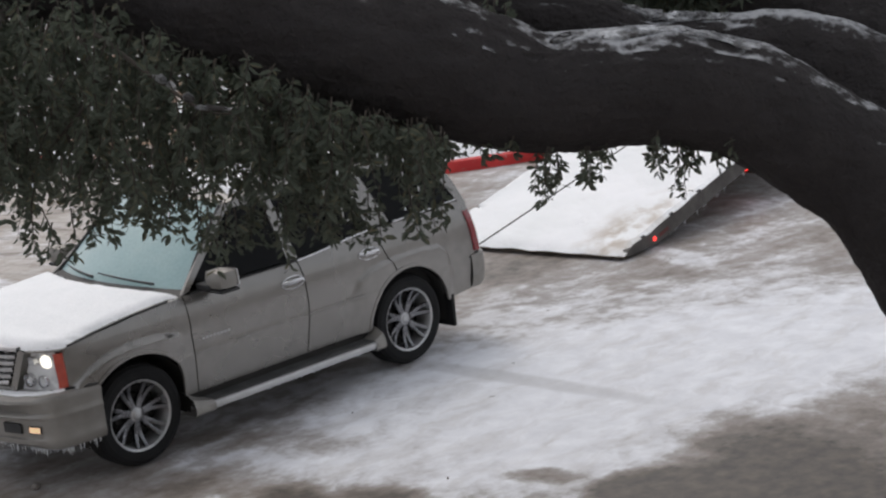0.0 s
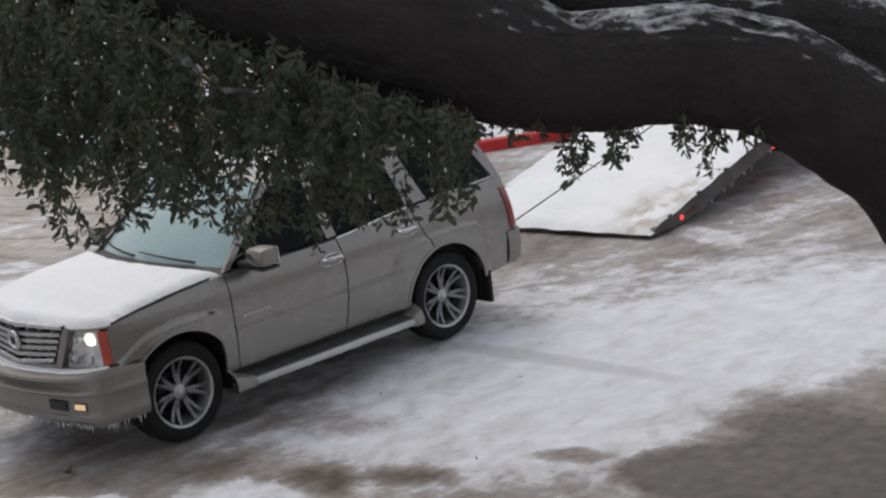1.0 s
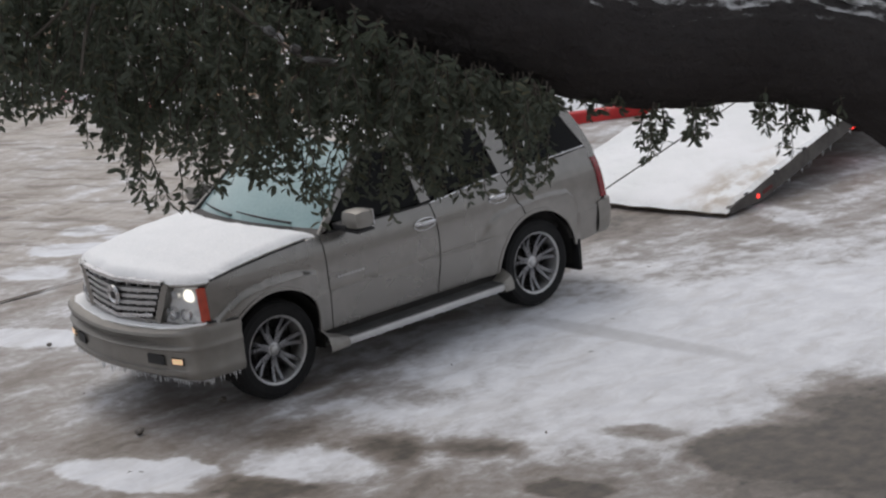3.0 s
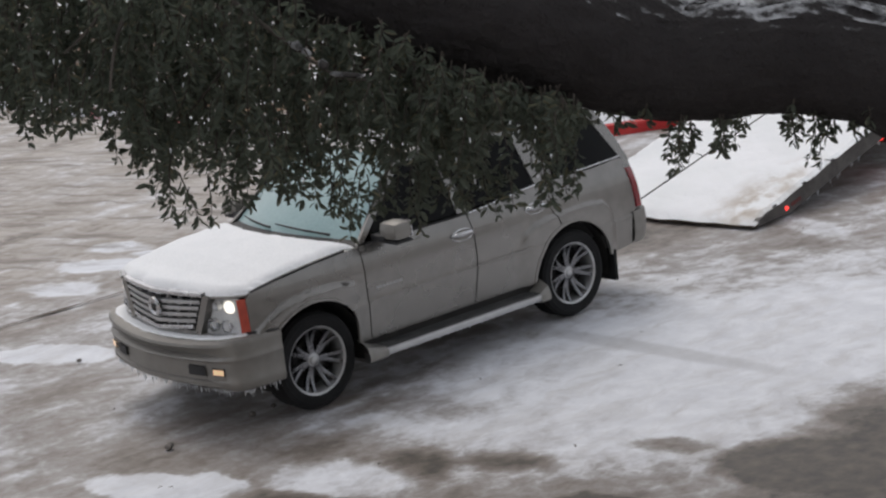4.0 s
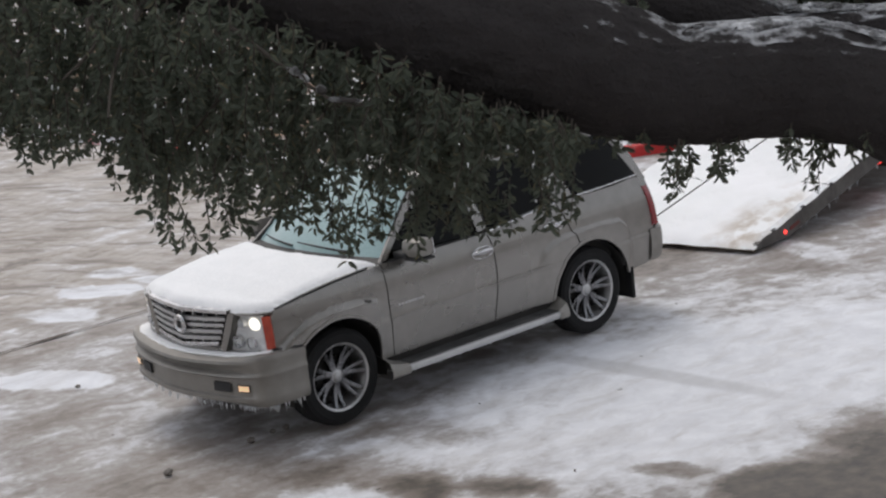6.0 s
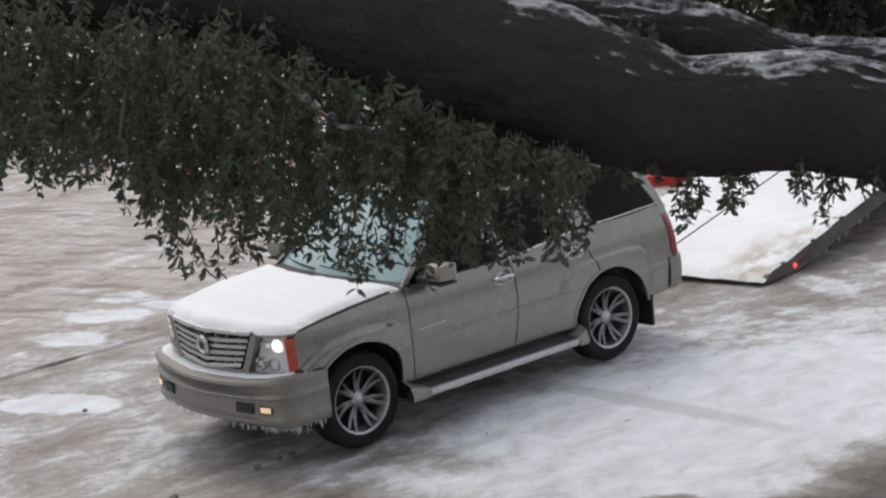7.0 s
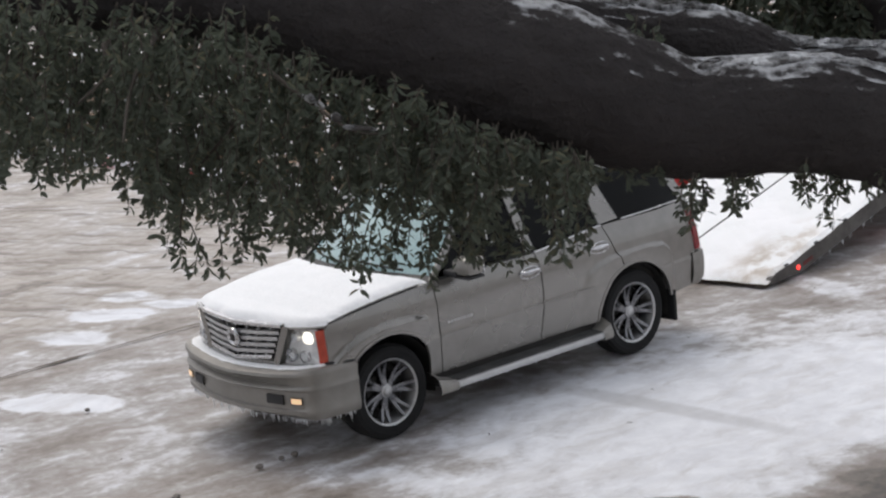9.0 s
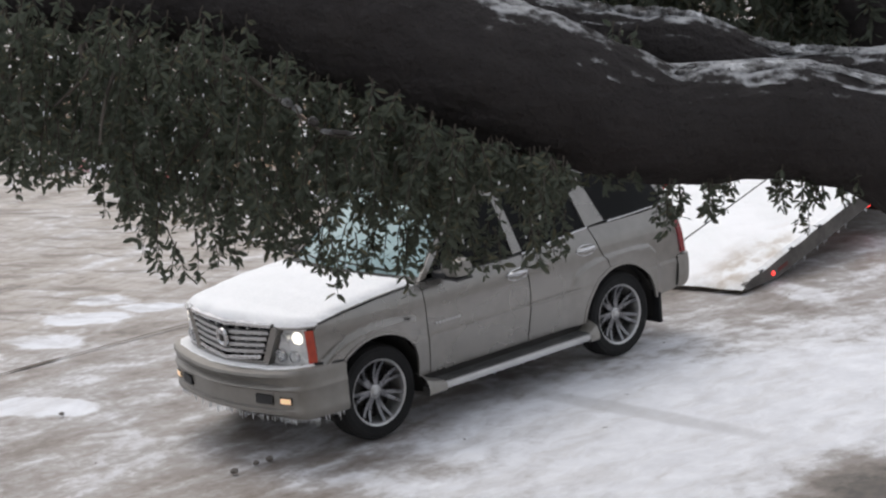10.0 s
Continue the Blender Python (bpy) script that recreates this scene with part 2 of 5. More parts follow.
M_KERB = kerb_material()
M_BARK = bark_material()
M_CONCRETE = surface("pale_render", (0.62, 0.60, 0.57), (0.72, 0.70, 0.67), 3, 40, 0.85)
M_PAINT = surface("pewter_paint", (0.228, 0.217, 0.202), (0.258, 0.246, 0.229), 1.5, 9, 0.24, 0.34, metal=0.72, bump=0.012, coat=0.6)
M_PAINT_DIRTY = surface("salt_stained_paint", (0.23, 0.218, 0.20), (0.30, 0.285, 0.262), 2.5, 9, 0.35, 0.55, metal=0.4, bump=0.08)
M_CHROME = surface("chrome", (0.62, 0.62, 0.63), (0.75, 0.75, 0.76), 8, 50, 0.12, 0.3, metal=1.0, bump=0.03)
M_RUBBER = surface("tyre_rubber", (0.006, 0.006, 0.007), (0.013, 0.013, 0.013), 6, 60, 0.95, bump=0.4)
M_BLACK = surface("black_plastic", (0.014, 0.014, 0.015), (0.03, 0.03, 0.031), 6, 60, 0.6)
M_UNDER = surface("grimy_underside", (0.015, 0.014, 0.013), (0.03, 0.028, 0.026), 4, 30, 0.9)
M_STEEL = surface("dark_steel", (0.025, 0.025, 0.026), (0.06, 0.056, 0.052), 5, 40, 0.55, metal=0.5, bump=0.3)
M_RAIL = surface("road_grimed_steel", (0.06, 0.054, 0.05), (0.13, 0.12, 0.112), 5, 40, 0.6, metal=0.3, bump=0.3)
M_GRIT = surface("gritty_ice", (0.10, 0.088, 0.078), (0.20, 0.18, 0.16), 20, 60, 0.6, bump=0.3)
M_RUST = surface("worn_steel", (0.16, 0.13, 0.10), (0.26, 0.22, 0.18), 6, 40, 0.7, metal=0.3, bump=0.4)
M_WINDSCREEN = surface("frosted_windscreen", (0.25, 0.39, 0.40), (0.33, 0.46, 0.46), 2.2, 40, 0.28, 0.45, bump=0.08, coat=0.5)
M_AMBER = surface("amber_lens", (0.30, 0.04, 0.025), (0.46, 0.07, 0.04), 10, 60, 0.15, coat=0.8, emit=(1.0, 0.10, 0.03), power=0.04)
M_REDLENS = surface("red_lens", (0.19, 0.008, 0.013), (0.26, 0.014, 0.018), 10, 60, 0.2, coat=0.6)
M_REDLAMP = surface("lit_red_lamp", (0.7, 0.02, 0.02), (0.8, 0.03, 0.03), 10, 60, 0.3, emit=(1.0, 0.05, 0.04), power=2.2)
M_LAMP = surface("lit_headlamp", (0.85, 0.82, 0.75), (0.9, 0.87, 0.8), 10, 60, 0.2, emit=(1.0, 0.93, 0.80), power=1.5)
M_BOWL = surface("silvered_bowl", (0.86, 0.86, 0.87), (0.94, 0.94, 0.95), 14, 60, 0.2, 0.3, metal=0.1, bump=0.2)
M_TREAD = surface("ribbed_tread", (0.035, 0.035, 0.036), (0.085, 0.083, 0.08), 5, 50, 0.8)
M_FOG = surface("lit_fog_lamp", (0.8, 0.6, 0.4), (0.9, 0.7, 0.5), 10, 60, 0.2, emit=(1.0, 0.62, 0.32), power=0.5)
M_WHITE = surface("white_cab_paint", (0.62, 0.62, 0.61), (0.72, 0.72, 0.71), 2, 20, 0.4, coat=0.3)
M_GREEN = surface("green_sticker", (0.10, 0.42, 0.22), (0.14, 0.50, 0.27), 10, 60, 0.5)


def glass(name, col, rough=0.04, ior=1.45):
    m, t, p = nodes_of(name)
    n = noise_of(t, 9.0)
    t.links.new(mixed(t, n, col, tuple(0.8 * c for c in col)), p.inputs["Base Color"])
    p.inputs["Transmission Weight"].default_value = 1.0
    p.inputs["Roughness"].default_value = rough
    p.inputs["IOR"].default_value = ior
    return m


M_TINT = glass("tinted_glass", (0.012, 0.013, 0.014), 0.03, 1.22)
M_CLEAR = glass("clear_lens", (0.97, 0.98, 0.98), 0.03, 1.25)


# ---- mesh helpers ----
def part(name, bm, material, parent=None, label="", smooth=True):
    """Links a bmesh as one mesh object under a thing or a part."""
    bmesh.ops.recalc_face_normals(bm, faces=bm.faces)
    me = bpy.data.meshes.new(name)
    bm.to_mesh(me)
    bm.free()
    me.materials.append(material)
    if smooth:
        me.shade_smooth()
        me.set_sharp_from_angle(angle=radians(35))
    ob = new(name, me)
    if parent:
        ob.parent = parent
    if label:
        ob["label"] = label
    return ob


def thing(name, m, label, category, group="", kind=""):
    ob = new(name)
    ob.empty_display_size = 0.2
    ob.matrix_basis = m
    return tagged(ob, label, category, group, kind)


def box(bm, x0, x1, y0, y1, z0, z1, bevel=0.0, m=None):
    r = bmesh.ops.create_cube(bm, size=1)
    vs = r["verts"]
    for v in vs:
        v.co = Vector(((x0 + x1) / 2 + v.co.x * (x1 - x0), (y0 + y1) / 2 + v.co.y * (y1 - y0), (z0 + z1) / 2 + v.co.z * (z1 - z0)))
    if bevel:
        es = list({e for v in vs for e in v.link_edges})
        out = bmesh.ops.bevel(bm, geom=es, offset=bevel, segments=2, affect="EDGES", profile=0.6)
        vs = list({v for f in out["faces"] for v in f.verts} | {v for v in vs if v.is_valid})
    if m is not None:
        for v in vs:
            v.co = m @ v.co
    return bm


def boxed(*a, **k):
    return box(bmesh.new(), *a, **k)


def tube(bm, pts, radii, sides=8, rough=0.0, cap=True, seed=0.0, furrow=0.0):
    """A tube along points, with a radius at each and an uneven skin."""
    pts = [Vector(p) for p in pts]
    up = Vector((0.13, 0.21, 0.97))
    rings = []
    run = 0.0
    for i, p in enumerate(pts):
        run += (p - pts[i - 1]).length if i else 0.0
        d = (pts[min(i + 1, len(pts) - 1)] - pts[max(i - 1, 0)]).normalized()
        a = d.cross(up)
        a = a.normalized() if a.length > 1e-3 else Vector((1, 0, 0))
        b = a.cross(d)
        ring = []
        for k in range(sides):
            an = 2 * math.pi * k / sides
            w = a * math.cos(an) + b * math.sin(an)
            r = radii[i]
            if rough:
                q = (p + w * r) * 3.0 + Vector((seed, 0, 0))
                r *= 1 + rough * (noise.noise(q) + 0.5 * noise.noise(q * 3.1))
            if furrow:
                q = Vector((math.cos(an) * 4.5, math.sin(an) * 4.5, run * 5.0 + seed))
                r += furrow * (0.5 - 2.0 * abs(noise.noise(q))) + furrow * 0.4 * (0.5 - 2.0 * abs(noise.noise(q * 2.3)))
            ring.append(bm.verts.new(p + w * r))
        rings.append(ring)
    for r0, r1 in zip(rings, rings[1:]):
        for k in range(sides):
            bm.faces.new((r0[k], r0[(k + 1) % sides], r1[(k + 1) % sides], r1[k]))
    if cap and sides > 2:
        bm.faces.new(rings[0])
        bm.faces.new(rings[-1])
    return bm


def spline(pts, n):
    """n + 1 points of a smooth curve through tuples of any length."""
    pts = np.array(pts, float)
    out = []
    for s in np.linspace(0, len(pts) - 1, n + 1):
        i = min(int(s), len(pts) - 2)
        u = s - i
        p0, p1, p2, p3 = pts[max(i - 1, 0)], pts[i], pts[i + 1], pts[min(i + 2, len(pts) - 1)]
        out.append(0.5 * ((2 * p1) + (p2 - p0) * u + (2 * p0 - 5 * p1 + 4 * p2 - p3) * u ** 2 + (3 * p1 - p0 - 3 * p2 + p3) * u ** 3))
    return out


def sheet(bm, rows):
    """A surface through rows of points of equal length."""
    vs = [[bm.verts.new(p) for p in row] for row in rows]
    for a, b in zip(vs, vs[1:]):
        for i in range(len(a) - 1):
            bm.faces.new((a[i], a[i + 1], b[i + 1], b[i]))
    return vs


def lathe(bm, profile, sides, m=None):
    """Turns a profile of (radius, y) round the y axis."""
    m = m or Matrix()
    rings = []
    for k in range(sides):
        a = 2 * math.pi * k / sides
        rings.append([bm.verts.new(m @ Vector((r * math.cos(a), y, r * math.sin(a)))) for r, y in profile])
    for k in range(sides):
        a, b = rings[k], rings[(k + 1) % sides]
        for i in range(len(profile) - 1):
            bm.faces.new((a[i], a[i + 1], b[i + 1], b[i]))
    return bm


# ---- the large structure ----
def build_ground():
    """One sheet of the sloping lot, finer near the vehicles, out to the horizon."""
    bm = bmesh.new()
    edge = [-900, -300, -100, -40, -20, -12] + [x * 0.5 for x in range(-16, 21)] + [14, 24, 50, 120, 300, 900]
    rows = []
    for y in edge:
        rows.append([(x, y, 0.012 * noise.noise((x * 0.5, y * 0.5, 0)) - 0.012 if abs(x) < 13 and abs(y) < 13 else -0.01) for x in edge])
    sheet(bm, rows)
    return tagged(part("ground", bm, M_GROUND), "tan concrete parking lot with trodden snow and ice", "ground", kind="structure")


def build_joints():
    """Filled joints between the concrete slabs."""
    for name, x0, x1, y0, y1, w in (("joint", -4.2, 16, -4.18, -4.18, 0.032),):
        bm = bmesh.new()
        n = 160
        rows = []
        for k in range(n + 1):
            u = k / n
            x, y = x0 + (x1 - x0) * u, y0 + (y1 - y0) * u
            ww = w * (0.25 + 1.9 * abs(noise.noise((x * 1.7, y * 1.3, 5))))
            dx, dy = (0, ww) if y0 == y1 else (ww, 0)
            wob = 0.02 * noise.noise((x * 0.9, y * 0.9, 9))
            rows.append([(x - dx + (0 if dx == 0 else wob), y - dy + (0 if dy == 0 else wob), 0.006), (x + dx + (0 if dx == 0 else wob), y + dy + (0 if dy == 0 else wob), 0.006)])
        sheet(bm, rows)
        tagged(part(name, bm, M_JOINT), "dark filled joint between concrete slabs", "joint", kind="structure")


M_JOINT = surface("joint_filler", (0.07, 0.055, 0.042), (0.16, 0.13, 0.10), 4, 30, 0.9)

KERB = spline([(-5.2, -34), (-4.9, -17.5), (-4.55, -10.2), (-4.7, -7.4), (-5.45, -5.85), (-6.457, -5.09), (-7.3, -4.64), (-9.2, -3.9), (-14, -3.1), (-32, -1)], 90)


def build_kerb():
    """A kerb painted red, with the planted verge behind it."""
    bm = bmesh.new()
    prof = [(0.0, -0.05), (0.0, 0.11), (0.02, 0.145), (0.05, 0.155), (0.15, 0.155), (0.15, -0.05)]
    rows = []
    for i, p in enumerate(KERB):
        a, b = KERB[max(i - 1, 0)], KERB[min(i + 1, len(KERB) - 1)]
        d = Vector((b[0] - a[0], b[1] - a[1], 0)).normalized()
        n = Vector((-d.y, d.x, 0))
        rows.append([Vector((p[0], p[1], 0)) + n * o + Vector((0, 0, z)) for o, z in prof])
    sheet(bm, rows)
    kerb = part("kerb", bm, M_KERB)
    tagged(kerb, "red painted fire lane kerb with snow behind", "kerb", kind="structure")
    # verge: snow by the corner, leaf mulch farther along
    bm = bmesh.new()
    rows = []
    for i, p in enumerate(KERB):
        a, b = KERB[max(i - 1, 0)], KERB[min(i + 1, len(KERB) - 1)]
        d = Vector((b[0] - a[0], b[1] - a[1], 0)).normalized()
        n = Vector((-d.y, d.x, 0))
        row = []
        for o in (0.14, 0.3, 0.6, 1.0, 1.6, 2.5, 4.0, 7.0, 14.0, 40.0):
            q = Vector((p[0], p[1], 0)) + n * o
            row.append(q + Vector((0, 0, 0.14 + 0.05 * noise.noise(q * 0.8) + min(o, 3) * 0.03)))
        rows.append(row)
    sheet(bm, rows)
    tagged(part("verge", bm, M_VERGE), "planting bed of brown leaf mulch under patchy snow", "planting bed", kind="structure")


def verge_material():
    m, t, p = nodes_of("snowy_mulch")
    co = t.nodes.new("ShaderNodeTexCoord").outputs["Object"]
    sep = t.nodes.new("ShaderNodeSeparateXYZ")
    t.links.new(co, sep.inputs[0])
    near = t.nodes.new("ShaderNodeMapRange")
    near.inputs[1].default_value, near.inputs[2].default_value = -8.6, -6.2
    t.links.new(sep.outputs[1], near.inputs[0])
    n = noise_of(t, 1.1, 6, co, 0.6, 0.46, 0.62)
    mx = t.nodes.new("ShaderNodeMath")
    mx.operation = "MAXIMUM"
    t.links.new(near.outputs[0], mx.inputs[0])
    t.links.new(n, mx.inputs[1])
    chips = noise_of(t, 16, 4, co)
    brown = mixed(t, chips, (0.09, 0.05, 0.028), (0.24, 0.145, 0.08))
    t.links.new(mixed(t, mx.outputs[0], brown, (0.72, 0.73, 0.75)), p.inputs["Base Color"])
    p.inputs["Roughness"].default_value = 0.85
    bump_of(t, p, chips, 0.7, 0.03)
    return m


M_VERGE = verge_material()
build_ground()
build_joints()
build_kerb()


# ---- the tow truck with its bed let down ----
DECK_TILT = 10.99


def wheel_bmesh(radius, width, rim):
    bm = bmesh.new()
    w = width / 2
    lathe(bm, [(rim, -w * 0.9), (rim + 0.03, -w), (radius - 0.05, -w * 1.02), (radius - 0.012, -w * 0.85), (radius, -w * 0.6), (radius, w * 0.6),
               (radius - 0.012, w * 0.85), (radius - 0.05, w * 1.02), (rim + 0.03, w), (rim, w * 0.9), (rim - 0.02, w * 0.6), (rim - 0.02, -w * 0.6), (rim, -w * 0.9)], 40)
    return bm


def build_truck():
    truck = thing("tow_truck", pose(-3.007, -0.878, 0, 0, 0, 6.56), "flatbed tow truck with its snow covered bed tilted to the ground", "truck")
    # deck space: x runs up the bed away from its tail, y across, z off its face
    tilt = Matrix.Translation((0, 0, 0.05)) @ Matrix.Rotation(radians(180), 4, "Z") @ Matrix.Rotation(radians(-DECK_TILT), 4, "Y")
    deck = part("deck", boxed(0.28, 6.4, -1.28, 1.28, -0.09, 0.0, 0.01), M_STEEL, truck, "steel bed deck")
    deck.matrix_basis = tilt
    tail = bmesh.new()
    for y in (-1.3, 1.3):
        tail.verts.new((-0.05, y, -0.034)), tail.verts.new((0.0, y, -0.006)), tail.verts.new((0.30, y, -0.002)), tail.verts.new((0.30, y, -0.09)), tail.verts.new((0.02, y, -0.045))
    tail.verts.ensure_lookup_table()
    tv = tail.verts
    for k in range(5):
        tail.faces.new((tv[k], tv[(k + 1) % 5], tv[5 + (k + 1) % 5], tv[5 + k]))
    tail.faces.new(tv[0:5])
    tail.faces.new(tv[5:10])
    ob = part("tail_ramp", tail, M_RUST, truck, "worn steel tail edge resting on the ground")
    ob.matrix_basis = tilt
    for s in (-1, 1):
        y = s * 1.30
        bm = bmesh.new()
        sheet(bm, [[(x, y - 0.03, -0.145 + min(0.115, max(0, 0.6 - x) * 0.2)), (x, y + 0.03, -0.145 + min(0.115, max(0, 0.6 - x) * 0.2)), (x, y + 0.03, 0.035), (x, y - 0.03, 0.035), (x, y - 0.03, -0.145 + min(0.115, max(0, 0.6 - x) * 0.2))] for x in (0.0, 0.2, 0.6, 6.4)])
        rail = part("side_rail", bm, M_RAIL, truck, "dark steel side rail", smooth=False)
        rail.matrix_basis = tilt
        lamp = bmesh.new()
        lathe(lamp, [(0.0, 0.02), (0.014, 0.018), (0.024, 0.008), (0.026, 0.0)], 16, Matrix.Translation((0.56, y + s * 0.03, -0.065)) @ (Matrix.Identity(4) if s > 0 else Matrix.Rotation(math.pi, 4, "X")))
        part("marker_lamp", lamp, M_REDLAMP, rail, "lit round red marker lamp")
        part("marker_strip", boxed(0.66, 0.86, min(y + s * 0.031, y + s * 0.036), max(y + s * 0.031, y + s * 0.036), -0.09, -0.05), M_DULLRED, rail, "dull red reflective strip")
    for y in (-0.45, 0.45):
        ob = part("bed_runner", boxed(0.9, 6.3, y - 0.06, y + 0.06, -0.20, -0.09, 0.01), M_STEEL, truck)
        ob.matrix_basis = tilt
    for k in range(7):
        ob = part("cross_member", boxed(0.9 + 0.85 * k, 0.98 + 0.85 * k, -1.26, 1.26, -0.17, -0.09, 0.006), M_STEEL, truck)
        ob.matrix_basis = tilt
    rnd = random.Random(21)
    drips = bmesh.new()
    for k in range(70):
        u = rnd.uniform(0.9, 6.0)
        ln = rnd.uniform(0.02, 0.09)
        c = Vector((u, -1.31, -0.14))
        tube(drips, [c, c + Vector((-0.02 * ln, 0, -ln * 0.5)), c + Vector((-0.05 * ln, 0, -ln))], [0.008, 0.005, 0.001], 5)
    ob = tagged(part("rail_ice", drips, M_ICE, truck, "icicles under the side rail"), kind="stuff")
    ob.matrix_basis = tilt
    for u in (0.36, 0.98, 1.62, 2.3, 2.9):
        slot = part("chain_slot", boxed(u - 0.035, u + 0.035, -1.336, -1.30, 0.036, 0.056, 0.006), M_BLACK, truck, "dark chain slot in the bed's edge")
        slot.matrix_basis = tilt
    # snow lying on the deck
    bm = bmesh.new()
    rows = []
    for i in range(90):
        x = -0.082 + 6.4 * i / 89
        row = []
        for j in range(41):
            u = j / 40
            e0 = -1.335 + 0.03 * noise.noise((x * 3, 1, 4))
            e1 = 1.325 + 0.025 * noise.noise((x * 9, 7, 4)) - (0.09 if noise.noise((x * 5, 2, 6)) > 0.22 else 0.0)
            y = e0 + (e1 - e0) * u
            edge = min(1, min(u, 1 - u) * 14, (x + 0.082) * 6)
            h = (0.044 if x > 0.12 and abs(y) > 1.24 else 0.012) + edge ** 0.5 * (0.045 + 0.03 * noise.noise((x * 0.9, y * 0.9, 0)) + 0.018 * noise.noise((x * 4, y * 4, 3)) + 0.010 * noise.noise((x * 11, y * 11, 3)))
            h += 0.03 * edge * math.exp(-((u - 0.97) / 0.05) ** 2) * (0.6 + noise.noise((x * 5, 2, 2))) + 0.03 * math.exp(-((x - 0.15) / 0.12) ** 2) * max(0, noise.noise((y * 5, 3, 8)))
            row.append((x + 0.03 * noise.noise((y * 4, 0, x)), y, max(h, 0.004)))
        rows.append(row)
    sheet(bm, rows)
    ob = part("bed_snow", bm, M_BEDSNOW, truck, "white snow lying over the whole bed")
    ob.matrix_basis = tilt
    # chassis, axle, tail lamps and cab beyond
    for s in (-1, 1):
        part("frame_rail", boxed(-11.6, -3.7, s * 0.43 - 0.05, s * 0.43 + 0.05, 0.36, 0.54, 0.01), M_STEEL, truck)
        for x in (-6.3,):
            for off in (0.80, 1.08):
                w = part("wheel", wheel_bmesh(0.48, 0.25, 0.28), M_RUBBER, truck)
                w.location = (x, s * off, 0.48)
                hub = bmesh.new()
                lathe(hub, [(0.0, 0.04), (0.08, 0.04), (0.10, -0.03), (0.27, -0.03), (0.27, -0.07), (0.0, -0.07)], 28)
                part("rim", hub, M_STEEL, w)
        fw = part("wheel", wheel_bmesh(0.48, 0.27, 0.28), M_RUBBER, truck)
        fw.location = (-10.6, s * 1.0, 0.48)
        hub = bmesh.new()
        lathe(hub, [(0.0, 0.04), (0.08, 0.04), (0.10, -0.03), (0.27, -0.03), (0.27, -0.07), (0.0, -0.07)], 28)
        part("rim", hub, M_STEEL, fw)
        part("mudguard", boxed(-6.95, -5.65, s * 0.94 - 0.24, s * 0.94 + 0.24, 0.99, 1.02, 0.01), M_BLACK, truck)
        part("lamp_bracket", boxed(-3.75, -3.12, s * 0.6 - 0.03, s * 0.6 + 0.03, 0.36, 0.42, 0.006), M_STEEL, truck)
        for k in range(2):
            bm = bmesh.new()
            lathe(bm, [(0.0, 0.03), (0.035, 0.026), (0.055, 0.01), (0.058, -0.02), (0.0, -0.02)], 18, Matrix.Translation((-3.08, s * (1.25 - 0.17 * k), 0.37)) @ Matrix.Rotation(radians(-90), 4, "Z"))
            part("tail_lamp", bm, M_REDLAMP, truck, "lit red tail lamp")
    part("lamp_bar", boxed(-3.17, -3.09, -1.33, 1.33, 0.29, 0.45, 0.01), M_STEEL, truck)
    part("axle", boxed(-6.38, -6.22, -0.9, 0.9, 0.40, 0.56, 0.03), M_STEEL, truck)
    cab = bmesh.new()
    prof = [(-9.3, 0.75), (-9.3, 2.45), (-9.5, 2.62), (-10.5, 2.62), (-10.75, 2.5), (-11.15, 1.72), (-12.1, 1.55), (-12.25, 1.4), (-12.3, 0.7), (-11.2, 0.7), (-10.6, 1.08), (-10.0, 0.72)]
    a = [cab.verts.new((x, -1.02, z)) for x, z in prof]
    b = [cab.verts.new((x, 1.02, z)) for x, z in prof]
    cab.faces.new(a)
    cab.faces.new(b)
    for i in range(len(prof)):
        cab.faces.new((a[i], a[(i + 1) % len(prof)], b[(i + 1) % len(prof)], b[i]))
    bmesh.ops.bevel(cab, geom=cab.edges[:], offset=0.04, segments=2, affect="EDGES")
    part("cab", cab, M_WHITE, truck, "white truck cab")
    winch = part("winch", boxed(6.0, 6.35, -0.45, 0.45, 0.0, 0.34, 0.04), M_STEEL, truck)
    winch.matrix_basis = tilt
    part("headboard", boxed(-9.2, -9.12, -1.2, 1.2, 0.5, 2.9, 0.01), M_STEEL, truck)
    return truck


M_DULLRED = surface("dull_red_strip", (0.10, 0.015, 0.013), (0.16, 0.02, 0.018), 8, 40, 0.5)


